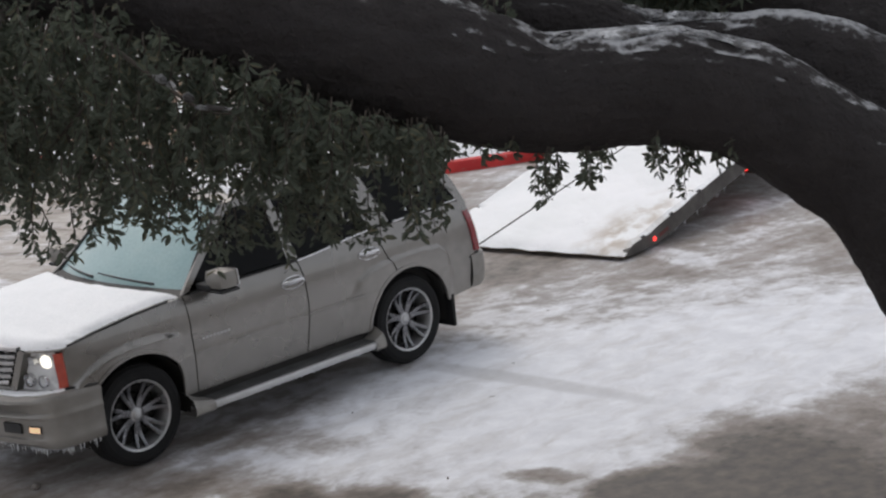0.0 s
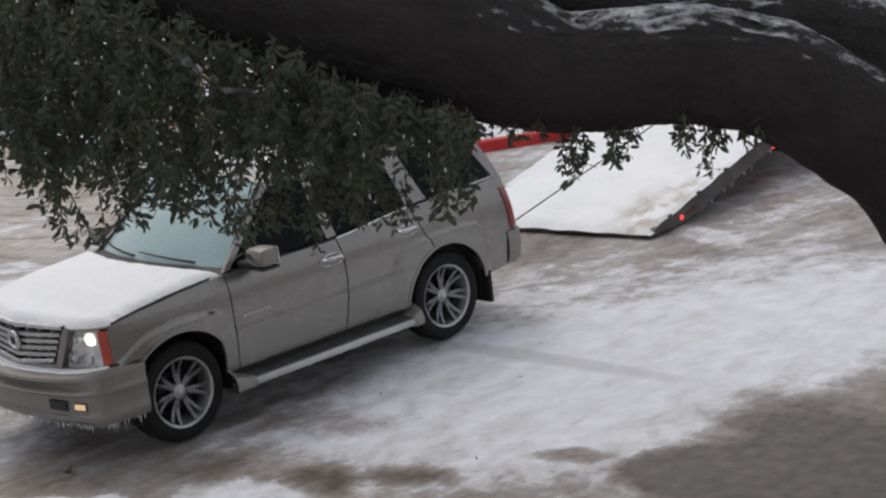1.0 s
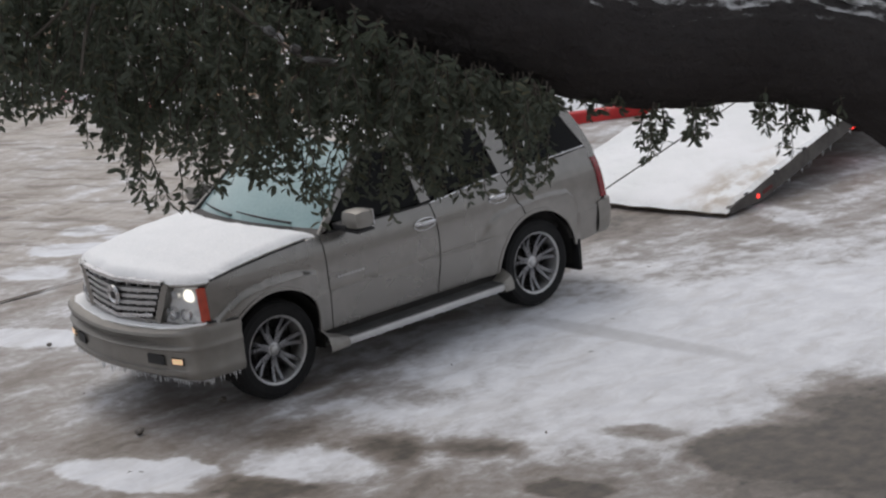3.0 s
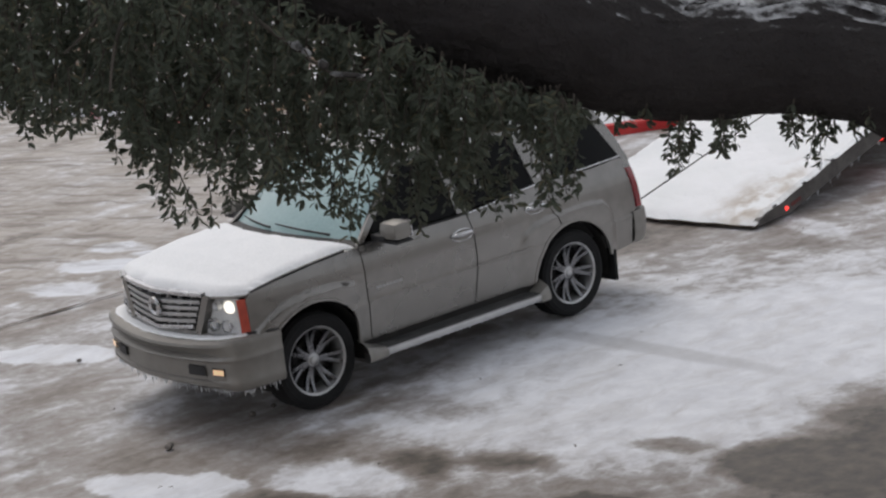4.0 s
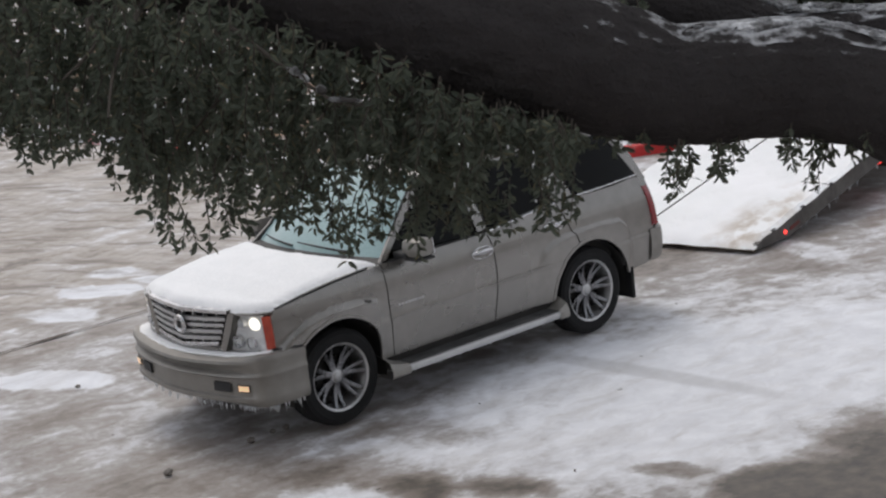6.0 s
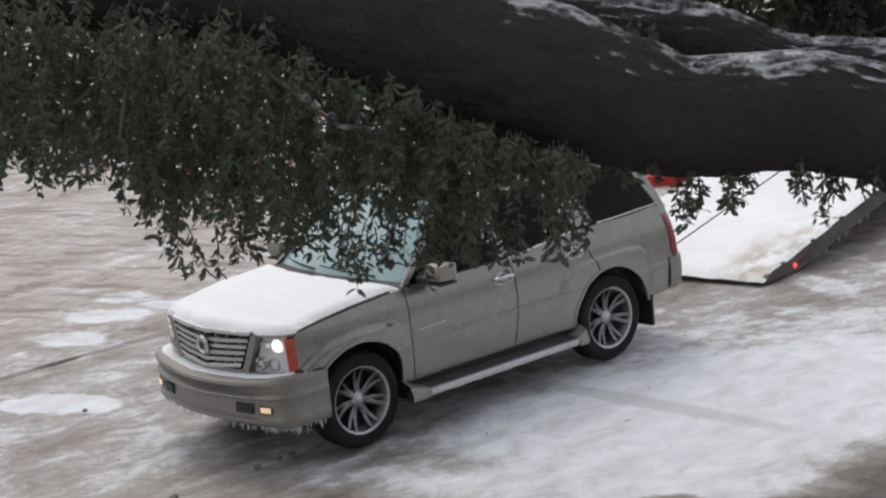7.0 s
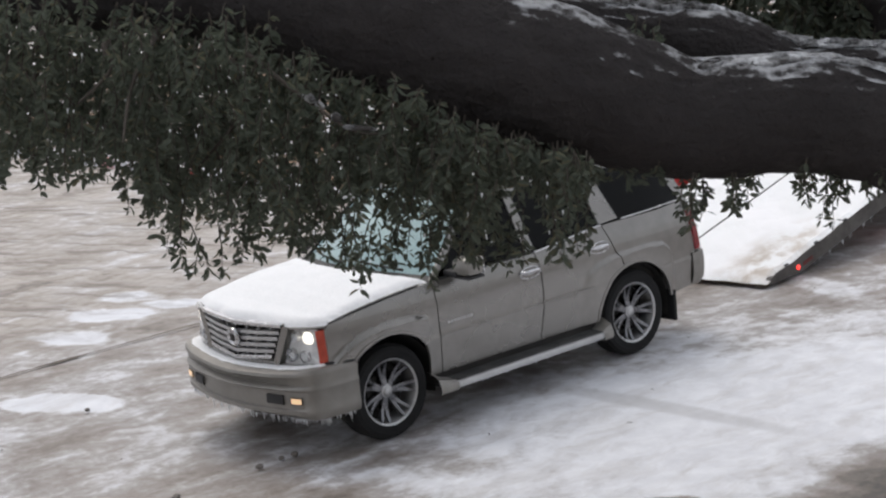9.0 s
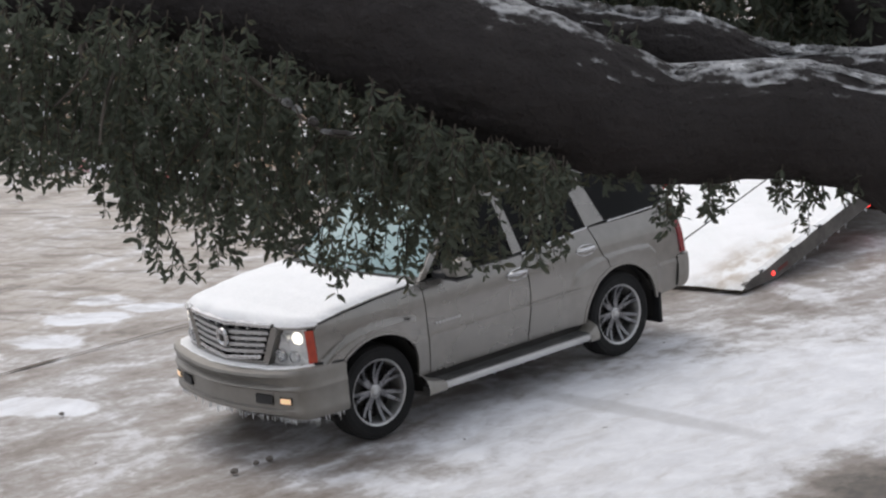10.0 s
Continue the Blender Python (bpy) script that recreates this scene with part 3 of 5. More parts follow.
def bed_snow_material():
    """Clean snow that turns to brown slush along one edge and at the tail."""
    m, t, p = nodes_of("bed_snow")
    co = t.nodes.new("ShaderNodeTexCoord").outputs["Object"]
    sep = t.nodes.new("ShaderNodeSeparateXYZ")
    t.links.new(co, sep.inputs[0])
    k = t.nodes.new("ShaderNodeMapping")
    k.vector_type = "TEXTURE"
    k.inputs[1].default_value = (0.5, -1.05, 0)
    k.inputs[3].default_value = (0.9, 0.35, 1)
    t.links.new(co, k.inputs[0])
    ln = t.nodes.new("ShaderNodeVectorMath")
    ln.operation = "LENGTH"
    t.links.new(k.outputs[0], ln.inputs[0])
    r = t.nodes.new("ShaderNodeMapRange")
    r.inputs[1].default_value, r.inputs[2].default_value = 1.5, 0.2
    t.links.new(ln.outputs[1], r.inputs[0])
    n = noise_of(t, 3.2, 6, co, 0.6, 0.42, 0.62)
    mu = t.nodes.new("ShaderNodeMath")
    mu.operation = "MULTIPLY"
    t.links.new(r.outputs[0], mu.inputs[0])
    t.links.new(n, mu.inputs[1])
    soft = noise_of(t, 0.9, 5, co)
    white = mixed(t, soft, (0.84, 0.85, 0.85), (0.92, 0.92, 0.93))
    t.links.new(mixed(t, mu.outputs[0], white, (0.46, 0.38, 0.30)), p.inputs["Base Color"])
    p.inputs["Roughness"].default_value = 0.7
    bump_of(t, p, noise_of(t, 9, 5, co), 0.4, 0.015)
    return m


M_BEDSNOW = bed_snow_material()
build_truck()


# ---- the live oak ----
TREE = Matrix(((-0.75453, -0.20625, 0.62301, 5.7582), (0.64871, -0.09074, 0.75561, 5.9606), (-0.09931, 0.97428, 0.20227, 2.7978), (0, 0, 0, 1)))
ROOT = Vector((3.57, 8.49, 0.0))
STEP = 0.0026137


def bough(x, y, z=0.0):
    """A place in the tree: across its main limb, up and out of its plane; relative to its root."""
    k = (8.0 - z) / 8.0
    return TREE @ Vector(((x - 784) * STEP * k, (441 - y) * STEP * k, z)) - ROOT


LIMB = [(-260, -80, -0.35, 118), (-50, -68, -0.28, 114), (150, -52, -0.2, 108), (400, -30, -0.1, 108), (600, 15, 0, 118), (780, 72, 0, 128), (950, 128, 0.05, 128), (1080, 172, 0.05, 118), (1200, 208, 0.05, 106), (1300, 205, 0.05, 104),
        (1430, 196, 0.05, 102), (1560, 222, 0.05, 106), (1650, 262, 0.05, 106), (1735, 316, 0.05, 106), (1838, 388, 0.03, 122), (1928, 495, 0, 138), (2003, 622, 0, 158), (2060, 800, 0, 185), (2092, 1000, 0, 200), (2112, 1150, 0, 208), (2132, 1310, 0, 225), (2150, 1425, 0, 275)]
UPPER = [(880, -10, -0.5, 56), (1000, 40, -0.47, 60), (1120, 62, -0.45, 63), (1210, 68, -0.45, 65), (1275, 80, -0.45, 66), (1345, 113, -0.45, 66), (1430, 130, -0.45, 66), (1530, 138, -0.45, 72), (1650, 150, -0.42, 90), (1780, 210, -0.38, 115), (1910, 360, -0.3, 135), (2000, 560, -0.15, 145), (2070, 800, -0.1, 155)]
THIRD = [(1400, -230, -1.2, 150), (1560, -80, -1.1, 150), (1690, 40, -1.0, 150), (1820, 160, -0.8, 145), (1930, 330, -0.5, 145), (2020, 560, -0.2, 155), (2085, 820, 0, 165)]


def limb_mesh(rows, n, sides, rough, seed):
    sp = spline(rows, n)
    bm = bmesh.new()
    tube(bm, [bough(p[0], p[1], p[2]) for p in sp], [p[3] * STEP for p in sp], sides, rough, True, seed, 0.009)
    return bm, sp


def snow_strip(rows, lo, hi, lift, width, seed, cover):
    """Snow lodged on the top of a limb between two places across it, ragged at its edges."""
    sp = [p for p in spline(rows, 700) if lo <= p[0] <= hi]
    up = (TREE.to_3x3() @ Vector((0, 1, 0)))
    out = (TREE.to_3x3() @ Vector((0, 0, 1)))
    bm = bmesh.new()
    rings = []
    for i, p in enumerate(sp):
        c = bough(p[0], p[1], p[2])
        r = p[3] * STEP
        end = min(1.0, i / 18, (len(sp) - 1 - i) / 18)
        ring = []
        for k in range(33):
            a = -1.0 + 2.0 * k / 32
            span = width * (0.75 + 0.55 * noise.noise((i * 0.034, seed, a * 0.4))) * (0.25 + 0.75 * end)
            an = a * span + 0.40
            h = lift * end * (1 - a * a) ** 0.5 * (0.6 + 0.8 * noise.noise((i * 0.07, a * 2.5, seed)))
            q = noise.noise((i * 0.05, a * 2.6, seed + 7)) + 0.35 * noise.noise((i * 0.17, a * 7, seed)) + cover
            k01 = min(1, max(0, q / 0.25))
            h = h * k01 - 0.03 * (1 - k01)
            ring.append(c + (up * math.cos(an) + out * math.sin(an)) * (r * 1.02 + h))
        rings.append(ring)
    sheet(bm, rings)
    return bm


# how low the hanging twigs reach, across the tree
FRINGE = [(-200, 330), (0, 335), (60, 345), (90, 312), (150, 318), (190, 322), (235, 378), (290, 400), (325, 485), (365, 488), (425, 462), (480, 440), (540, 432), (600, 470), (632, 480), (645, 525), (658, 475), (700, 470), (722, 470), (731, 545), (740, 470), (775, 455),
          (845, 470), (885, 470), (895, 500), (905, 460), (945, 445), (980, 458), (1025, 440), (1060, 330)]
# down to where they hang thick
SOLID = [(-200, 305), (0, 305), (220, 305), (290, 400), (440, 410), (520, 408), (570, 396), (640, 392), (720, 388), (770, 400), (870, 400), (905, 310), (940, 330), (985, 395), (1020, 330), (1060, 300)]
UNDER = [(-200, -20), (100, 55), (400, 80), (600, 128), (720, 165), (780, 205), (900, 250), (1060, 288)]
SPRIGS = [(1215, 318, 95), (1235, 322, 60), (1285, 318, 55), (1300, 318, 60), (1330, 305, 22), (1400, 290, 75), (1425, 290, 55), (1468, 288, 115), (1480, 288, 70), (1530, 300, 45), (1545, 305, 28), (1100, 285, 50), (1075, 283, 32), (1130, 285, 30), (1160, 300, 20)]


def along(table, x):
    return float(np.interp(x, [a for a, _ in table], [b for _, b in table]))


def leaf(bm, base, way, face, length, width):
    """One leathery leaf, folded a little along its rib."""
    side = way.cross(face).normalized()
    face = side.cross(way).normalized()
    v = [bm.verts.new(q) for q in (base, base + way * length * 0.55 - face * width * 0.15, base + way * length - face * length * 0.12)]
    for s in (-1, 1):
        a = bm.verts.new(base + way * length * 0.28 + side * s * width * 0.85 + face * width * 0.25)
        b = bm.verts.new(base + way * length * 0.70 + side * s * width * 0.85 + face * width * 0.2)
        bm.faces.new((v[0], a, v[1]))
        bm.faces.new((a, b, v[1]))
        bm.faces.new((b, v[2], v[1]))


LEAF_MESHES = []


def single_leaf(parent, base, way, face, length):
    """A leaf as a part of its own, on one of a few shared meshes."""
    if not LEAF_MESHES:
        for w in (0.17, 0.20, 0.23):
            bm = bmesh.new()
            leaf(bm, Vector((0, 0, 0)), Vector((1, 0, 0)), Vector((0, 0, 1)), 1.0, w)
            me = bpy.data.meshes.new("leaf")
            bm.to_mesh(me)
            bm.free()
            me.materials.append(M_LEAF_ONE)
            LEAF_MESHES.append(me)
    ob = new("leaf", LEAF_MESHES[int(length * 9999) % 3])
    side = face.cross(way).normalized()
    up = way.cross(side)
    m = Matrix((way, side, up)).transposed().to_4x4()
    ob.matrix_basis = Matrix.Translation(base) @ m @ Matrix.Diagonal((length, length, length, 1))
    ob.parent = parent


def sprig(leaves, twigs, x, y, z, length, rnd, size=1.0, dense=1.0, parent=None, spread=0.6):
    """A twig that hangs from (x, y) by length, with its leaves."""
    down = TREE.to_3x3() @ Vector((0, -1, 0))
    p = bough(x, y, z)
    sway = Vector((rnd.uniform(-1, 1), rnd.uniform(-1, 1), rnd.uniform(-0.2, 0.4)))
    pts = []
    n = max(3, int(length * STEP / 0.026))
    d = (down * 0.9 + sway * spread).normalized()
    step = length * STEP / n
    for i in range(n + 1):
        pts.append(p.copy())
        d = (d + down * 0.22 + Vector((rnd.gauss(0, 0.10), rnd.gauss(0, 0.10), rnd.gauss(0, 0.05)))).normalized()
        p = p + d * step
    tube(twigs, pts, [0.004 - 0.0028 * i / n for i in range(n + 1)], 4, cap=False)
    for i in range(1, n + 1):
        for k in range(3 if rnd.random() < 0.5 * dense else 2):
            way = (down * rnd.uniform(0.1, 0.9) + Vector((rnd.gauss(0, 1), rnd.gauss(0, 1), rnd.gauss(0, 0.4))).normalized() * 0.75).normalized()
            face = Vector((rnd.gauss(0, 1), rnd.gauss(0, 1), rnd.gauss(0.3, 1))).normalized()
            ln = rnd.uniform(0.032, 0.064) * size
            if parent is None:
                leaf(leaves, pts[i] + way * 0.006, way, face, ln, ln * rnd.uniform(0.17, 0.24))
            else:
                single_leaf(parent, pts[i] + way * 0.006, way, (face - way * face.dot(way)).normalized(), ln)
    return pts[-1]


M_LEAF_ONE = surface("oak_leaf_single", (0.056, 0.066, 0.048), (0.086, 0.100, 0.066), 0.7, 30, 0.6, bump=0.1)


def build_tree():
    rnd = random.Random(11)
    tree = thing("oak_tree", Matrix.Translation(ROOT), "old live oak with snow on its dark limbs, evergreen leaves", "tree")
    bm, _ = limb_mesh(LIMB, 420, 110, 0.08, 0)
    part("limb", bm, M_BARK, tree, "thick bent limb of dark rough bark")
    bm, _ = limb_mesh(UPPER, 260, 72, 0.09, 5)
    part("limb", bm, M_BARK, tree, "upper limb of dark rough bark")
    bm, _ = limb_mesh(THIRD, 160, 72, 0.08, 9)
    part("limb", bm, M_BARK, tree)
    part("limb_snow", snow_strip(LIMB, 1165, 1850, 0.014, 0.34, 1, 0.20), M_DIRTY_SNOW, tree, "wet snow along the top of the limb")
    part("limb_snow", snow_strip(LIMB, 770, 900, 0.016, 0.6, 4, 0.10), M_DIRTY_SNOW, tree, "wet snow along the top of the limb")
    part("limb_snow", snow_strip(UPPER, 1010, 1545, 0.022, 0.42, 6, 0.28), M_DIRTY_SNOW, tree, "wet snow along the top of the limb")
    leaves, twigs, ice = bmesh.new(), bmesh.new(), bmesh.new()
    # branchlets that carry the twigs
    for k in range(16):
        x = -100 + 70 * k + rnd.uniform(-25, 25)
        y0 = along(UNDER, x)
        z = rnd.uniform(-0.5, 0.6)
        y1 = y0 + (along(FRINGE, x) - y0) * rnd.uniform(0.35, 0.6)
        pts = spline([(x + rnd.uniform(-20, 60), y0 - 30, -0.1), (x + rnd.uniform(-40, 40), y0 + 20, z * 0.6), (x + rnd.uniform(-40, 40), (y0 + y1) / 2, z), (x - rnd.uniform(10, 90), y1, z * 1.3)], 14)
        tube(twigs, [bough(*p) for p in pts], [0.020 - 0.015 * i / 14 for i in range(15)], 6, cap=False)
    for k in range(1180):
        x = rnd.uniform(-140, 1045)
        y0, y1 = along(UNDER, x) - 40, along(SOLID, x)
        tip = y0 + (y1 - y0) * rnd.random() ** 0.8 + rnd.uniform(0, 25)
        length = rnd.uniform(50, 120)
        top = max(tip - length, along(UNDER, x) - (rnd.uniform(-10, 30) if x > 560 else rnd.uniform(0, 100)))
        length = max(24, tip - top)
        sprig(leaves, twigs, x + rnd.uniform(-8, 8), top, rnd.uniform(-0.9, 0.7), length, rnd, rnd.uniform(0.9, 1.15))
    # the far side of the crown
    for k in range(560):
        x = rnd.uniform(-160, 900)
        y0, y1 = along(UNDER, x) - 120, along(SOLID, x) - 45
        length = rnd.uniform(60, 120)
        sprig(leaves, twigs, x, y0 + (y1 - y0) * rnd.random() - length * 0.6, rnd.uniform(-2.2, -0.9), length, rnd, rnd.uniform(1.05, 1.35))
    for k in range(1500):
        x = rnd.uniform(900, 1900)
        sprig(leaves, twigs, x, rnd.uniform(-260, 60 if x > 1230 or x < 1150 else 90), rnd.uniform(-2.2, -0.75), rnd.uniform(60, 110), rnd, rnd.uniform(1.2, 1.7))
    for k in range(85):
        x = rnd.uniform(-60, 1040)
        y1 = along(FRINGE, x)
        length = rnd.uniform(60, 130)
        sprig(leaves, twigs, x, y1 - length, rnd.uniform(-0.4, 0.5), length, rnd, 1.0)
    for k in range(5):
        sprig(leaves, twigs, 1105 + 14 * k, rnd.uniform(20, 50), rnd.uniform(-0.25, 0.0), rnd.uniform(45, 70), rnd, 1.1, 1.5)
    for x, y, ln in SPRIGS:
        sprig(leaves, twigs, x, y - 20, rnd.uniform(-0.2, 0.2), (ln + 16) * 0.9, rnd, 1.0, 2.0, spread=0.15)
        sprig(leaves, twigs, x + rnd.uniform(-16, 16), y - 18, rnd.uniform(-0.25, 0.25), (ln + 14) * rnd.uniform(0.5, 0.75), rnd, 1.05, 2.0, spread=0.25)
        if x >= 1200:
            sprig(leaves, twigs, x + rnd.uniform(-6, 6), y - 16, rnd.uniform(-0.1, 0.3), (ln + 14) * rnd.uniform(0.85, 1.0), rnd, 1.0, 0.6, tree, 0.2)
    # unseen leaves added above the view to keep sky light off the tree
    roof = bmesh.new()
    for k in range(3300):
        c = Vector((rnd.uniform(-2.5, 8.0), rnd.uniform(1.5, 11.5), 0))
        if math.hypot(c.x - 10.7, c.y - 12.0) < 2.8:
            continue
        c.z = 5.6 + 2.6 * rnd.random() + 0.6 * noise.noise(c * 0.6)
        if noise.noise(c * 0.45) < -0.22:
            continue
        way = Vector((rnd.gauss(0, 1), rnd.gauss(0, 1), rnd.gauss(-0.3, 0.5))).normalized()
        leaf(roof, c - ROOT, way, Vector((rnd.gauss(0, 0.5), rnd.gauss(0, 0.5), 1)).normalized(), rnd.uniform(0.16, 0.30), rnd.uniform(0.05, 0.08))
    tagged(part("upper_crown", roof, M_LEAF, tree, "unseen evergreen leaves added overhead to shade what lies below"), kind="stuff")
    # little ice slivers modelled in place of the white glints among the leaves
    for k in range(50):
        x = rnd.uniform(100, 1000)
        y = rnd.uniform(along(UNDER, x) + 20, along(FRINGE, x) - 30)
        p = bough(x, y, rnd.uniform(0.2, 0.8))
        down = TREE.to_3x3() @ Vector((0, -1, 0))
        ln = rnd.uniform(0.008, 0.024)
        tube(ice, [p, p + down * ln * 0.5, p + down * ln], [0.004, 0.003, 0.0006], 5)
    # a bare branchlet in the crown with lumps of wet snow on it
    pts = spline([(430, 95, 0.30), (500, 150, 0.45), (560, 195, 0.52), (620, 232, 0.56), (680, 236, 0.56)], 24)
    tube(twigs, [bough(*p) for p in pts], [0.013 - 0.009 * i / 24 for i in range(25)], 7, cap=False)
    for at, ln, r in ((0.44, 0.07, 0.020), (0.53, 0.05, 0.016), (0.66, 0.05, 0.022), (0.80, 0.15, 0.013)):
        i = int(at * 24)
        c = bough(*pts[i]) + Vector((0, 0, 0.02))
        d = (bough(*pts[min(24, i + 2)]) - bough(*pts[i])).normalized()
        bm = bmesh.new()
        tube(bm, [c + d * ln * u for u in (-0.5, -0.35, 0, 0.35, 0.5)], [r * 0.35, r * 0.9, r, r * 0.8, r * 0.3], 10, 0.3)
        part("snow_lump", bm, M_DIRTY_SNOW, tree, "lump of wet snow on a branchlet")
    tagged(part("crown", leaves, M_LEAF, tree, "small dark green leathery leaves"), kind="stuff")
    tagged(part("twig_mass", twigs, M_TWIG, tree), kind="stuff")
    tagged(part("leaf_ice", ice, M_ICE, tree, "small ice slivers that stand in for white glints on the leaves"), kind="stuff")


build_tree()


# ---- the SUV: x forward from the rear axle, y to its left, z up ----
ARCH_F, ARCH_R = (2.935, 0.40, 0.50), (0.0, 0.40, 0.485)


def belt(x):
    u = min(1, max(0, (1.3 - x) / 1.2))
    return 1.229 + 0.078 * u * u * (3 - 2 * u)


def half(x, z):
    """Half the body's width at a place along and up it."""
    w = float(np.interp(z, [0.30, 0.42, 0.55, 0.70, 0.85, 0.95, 1.03, 1.10, 1.16, 1.21, 1.26, 1.32, 1.80, 1.90], [0.93, 0.948, 0.962, 0.976, 0.986, 0.990, 0.989, 0.981, 0.968, 0.950, 0.928, 0.905, 0.72, 0.67]))
    if x > 2.9:
        w -= 0.075 * ((x - 2.9) / 0.65) ** 2
    if x < -0.3:
        w -= 0.055 * ((x + 0.3) / 0.7) ** 2
    # swollen wings over the wheels, each under a crease
    if 2.37 < x < 3.5 and z > 0.38:
        top = float(np.interp(x, [2.36, 2.45, 2.66, 2.95, 3.1, 3.24, 3.36, 3.455, 3.5], [0.94, 0.955, 1.0, 1.006, 0.988, 0.95, 0.89, 0.82, 0.76]))
        k = min(1, max(0, (top - z) / 0.04))
        e = min(1, (x - 2.37) / 0.34)
        w += 0.048 * k * k * (3 - 2 * k) * e * e * (3 - 2 * e)
    if -0.62 < x < 0.70:
        top = float(np.interp(x, [-0.60, -0.52, -0.42, -0.2, 0.05, 0.3, 0.45, 0.56, 0.68], [0.70, 0.92, 1.01, 1.03, 1.026, 1.006, 0.978, 0.92, 0.78]))
        k = min(1, max(0, (top - z) / 0.04))
        e = min(1, (x + 0.62) / 0.14, (0.70 - x) / 0.24)
        w += 0.036 * k * k * (3 - 2 * k) * e * e * (3 - 2 * e)
    # a soft step below the handles
    k = min(1, max(0, (0.775 - z) / 0.03))
    w += 0.010 * k * k * (3 - 2 * k)
    return w


def arc(cx, cz, r, a0, a1, n=18):
    return [(cx + r * math.cos(radians(a0 + (a1 - a0) * i / n)), cz + r * math.sin(radians(a0 + (a1 - a0) * i / n))) for i in range(n + 1)]


def arch(which, extra, a0, a1, n):
    """A wheel opening: round above, drawn in towards the doors at the front wheel."""
    cx, cz, r = which
    out = []
    for i in range(n + 1):
        a = a0 + (a1 - a0) * i / n
        k = min(1, max(0, (a - 138) / 38)) if which is ARCH_F else 0
        q = r + extra - 0.062 * k * k * (3 - 2 * k)
        out.append((cx + q * math.cos(radians(a)), cz + q * math.sin(radians(a))))
    return out


def panel(outline, side=1, inset=0.0, thick=0.02, gap=0.004, step=0.03):
    """A skin panel on the body's side, cut to an outline of (x, z), bent to the body and given thickness."""
    bm = bmesh.new()
    cx = sum(p[0] for p in outline) / len(outline)
    cz = sum(p[1] for p in outline) / len(outline)
    verts = []
    for x, z in outline:
        d = math.hypot(x - cx, z - cz) or 1
        verts.append(bm.verts.new((x - gap * (x - cx) / d, 0, z - gap * (z - cz) / d)))
    bm.faces.new(verts)
    xs, zs = [p[0] for p in outline], [p[1] for p in outline]
    cuts = [((0, 0, z), (0, 0, 1)) for z in np.arange(math.ceil(min(zs) / step) * step + 0.003, max(zs), step)]
    cuts += [((x, 0, 0), (1, 0, 0)) for x in np.arange(math.ceil(min(xs) / step) * step + 0.003, max(xs), step)]
    for co, no in cuts:
        bmesh.ops.bisect_plane(bm, geom=bm.verts[:] + bm.edges[:] + bm.faces[:], plane_co=co, plane_no=no, dist=0.0005)
    for v in bm.verts:
        v.co.y = side * (half(v.co.x, v.co.z) - inset)
    ret = bmesh.ops.extrude_face_region(bm, geom=bm.faces[:])
    for v in ret["geom"]:
        if isinstance(v, bmesh.types.BMVert):
            v.co.y -= side * thick
    return bm


def ribbon(bm, pts, w, h, offset=0.0, side=1, out=0.012):
    """A moulding that follows (x, z) points along the body's side."""
    rows = []
    for i, (x, z) in enumerate(pts):
        a, b = pts[max(i - 1, 0)], pts[min(i + 1, len(pts) - 1)]
        d = Vector((b[0] - a[0], b[1] - a[1])).normalized()
        n = Vector((-d.y, d.x))
        y = half(x, z) + offset
        row = []
        for u, o in ((-0.5, -0.01), (-0.42, out * 0.7), (-0.2, out), (0.2, out), (0.42, out * 0.7), (0.5, -0.01)):
            row.append((x + n.x * u * w, side * (y + o), z + n.y * u * w))
        rows.append(row)
    sheet(bm, rows)
    return bm


def front_x(y, z):
    """How far forward the nose reaches."""
    return float(np.interp(abs(y), [0, 0.3, 0.55, 0.65, 0.72, 0.80, 0.86, 0.91, 0.96], [3.775, 3.748, 3.700, 3.677, 3.652, 3.612, 3.570, 3.50, 3.40])) - 0.06 * (z - 0.8)


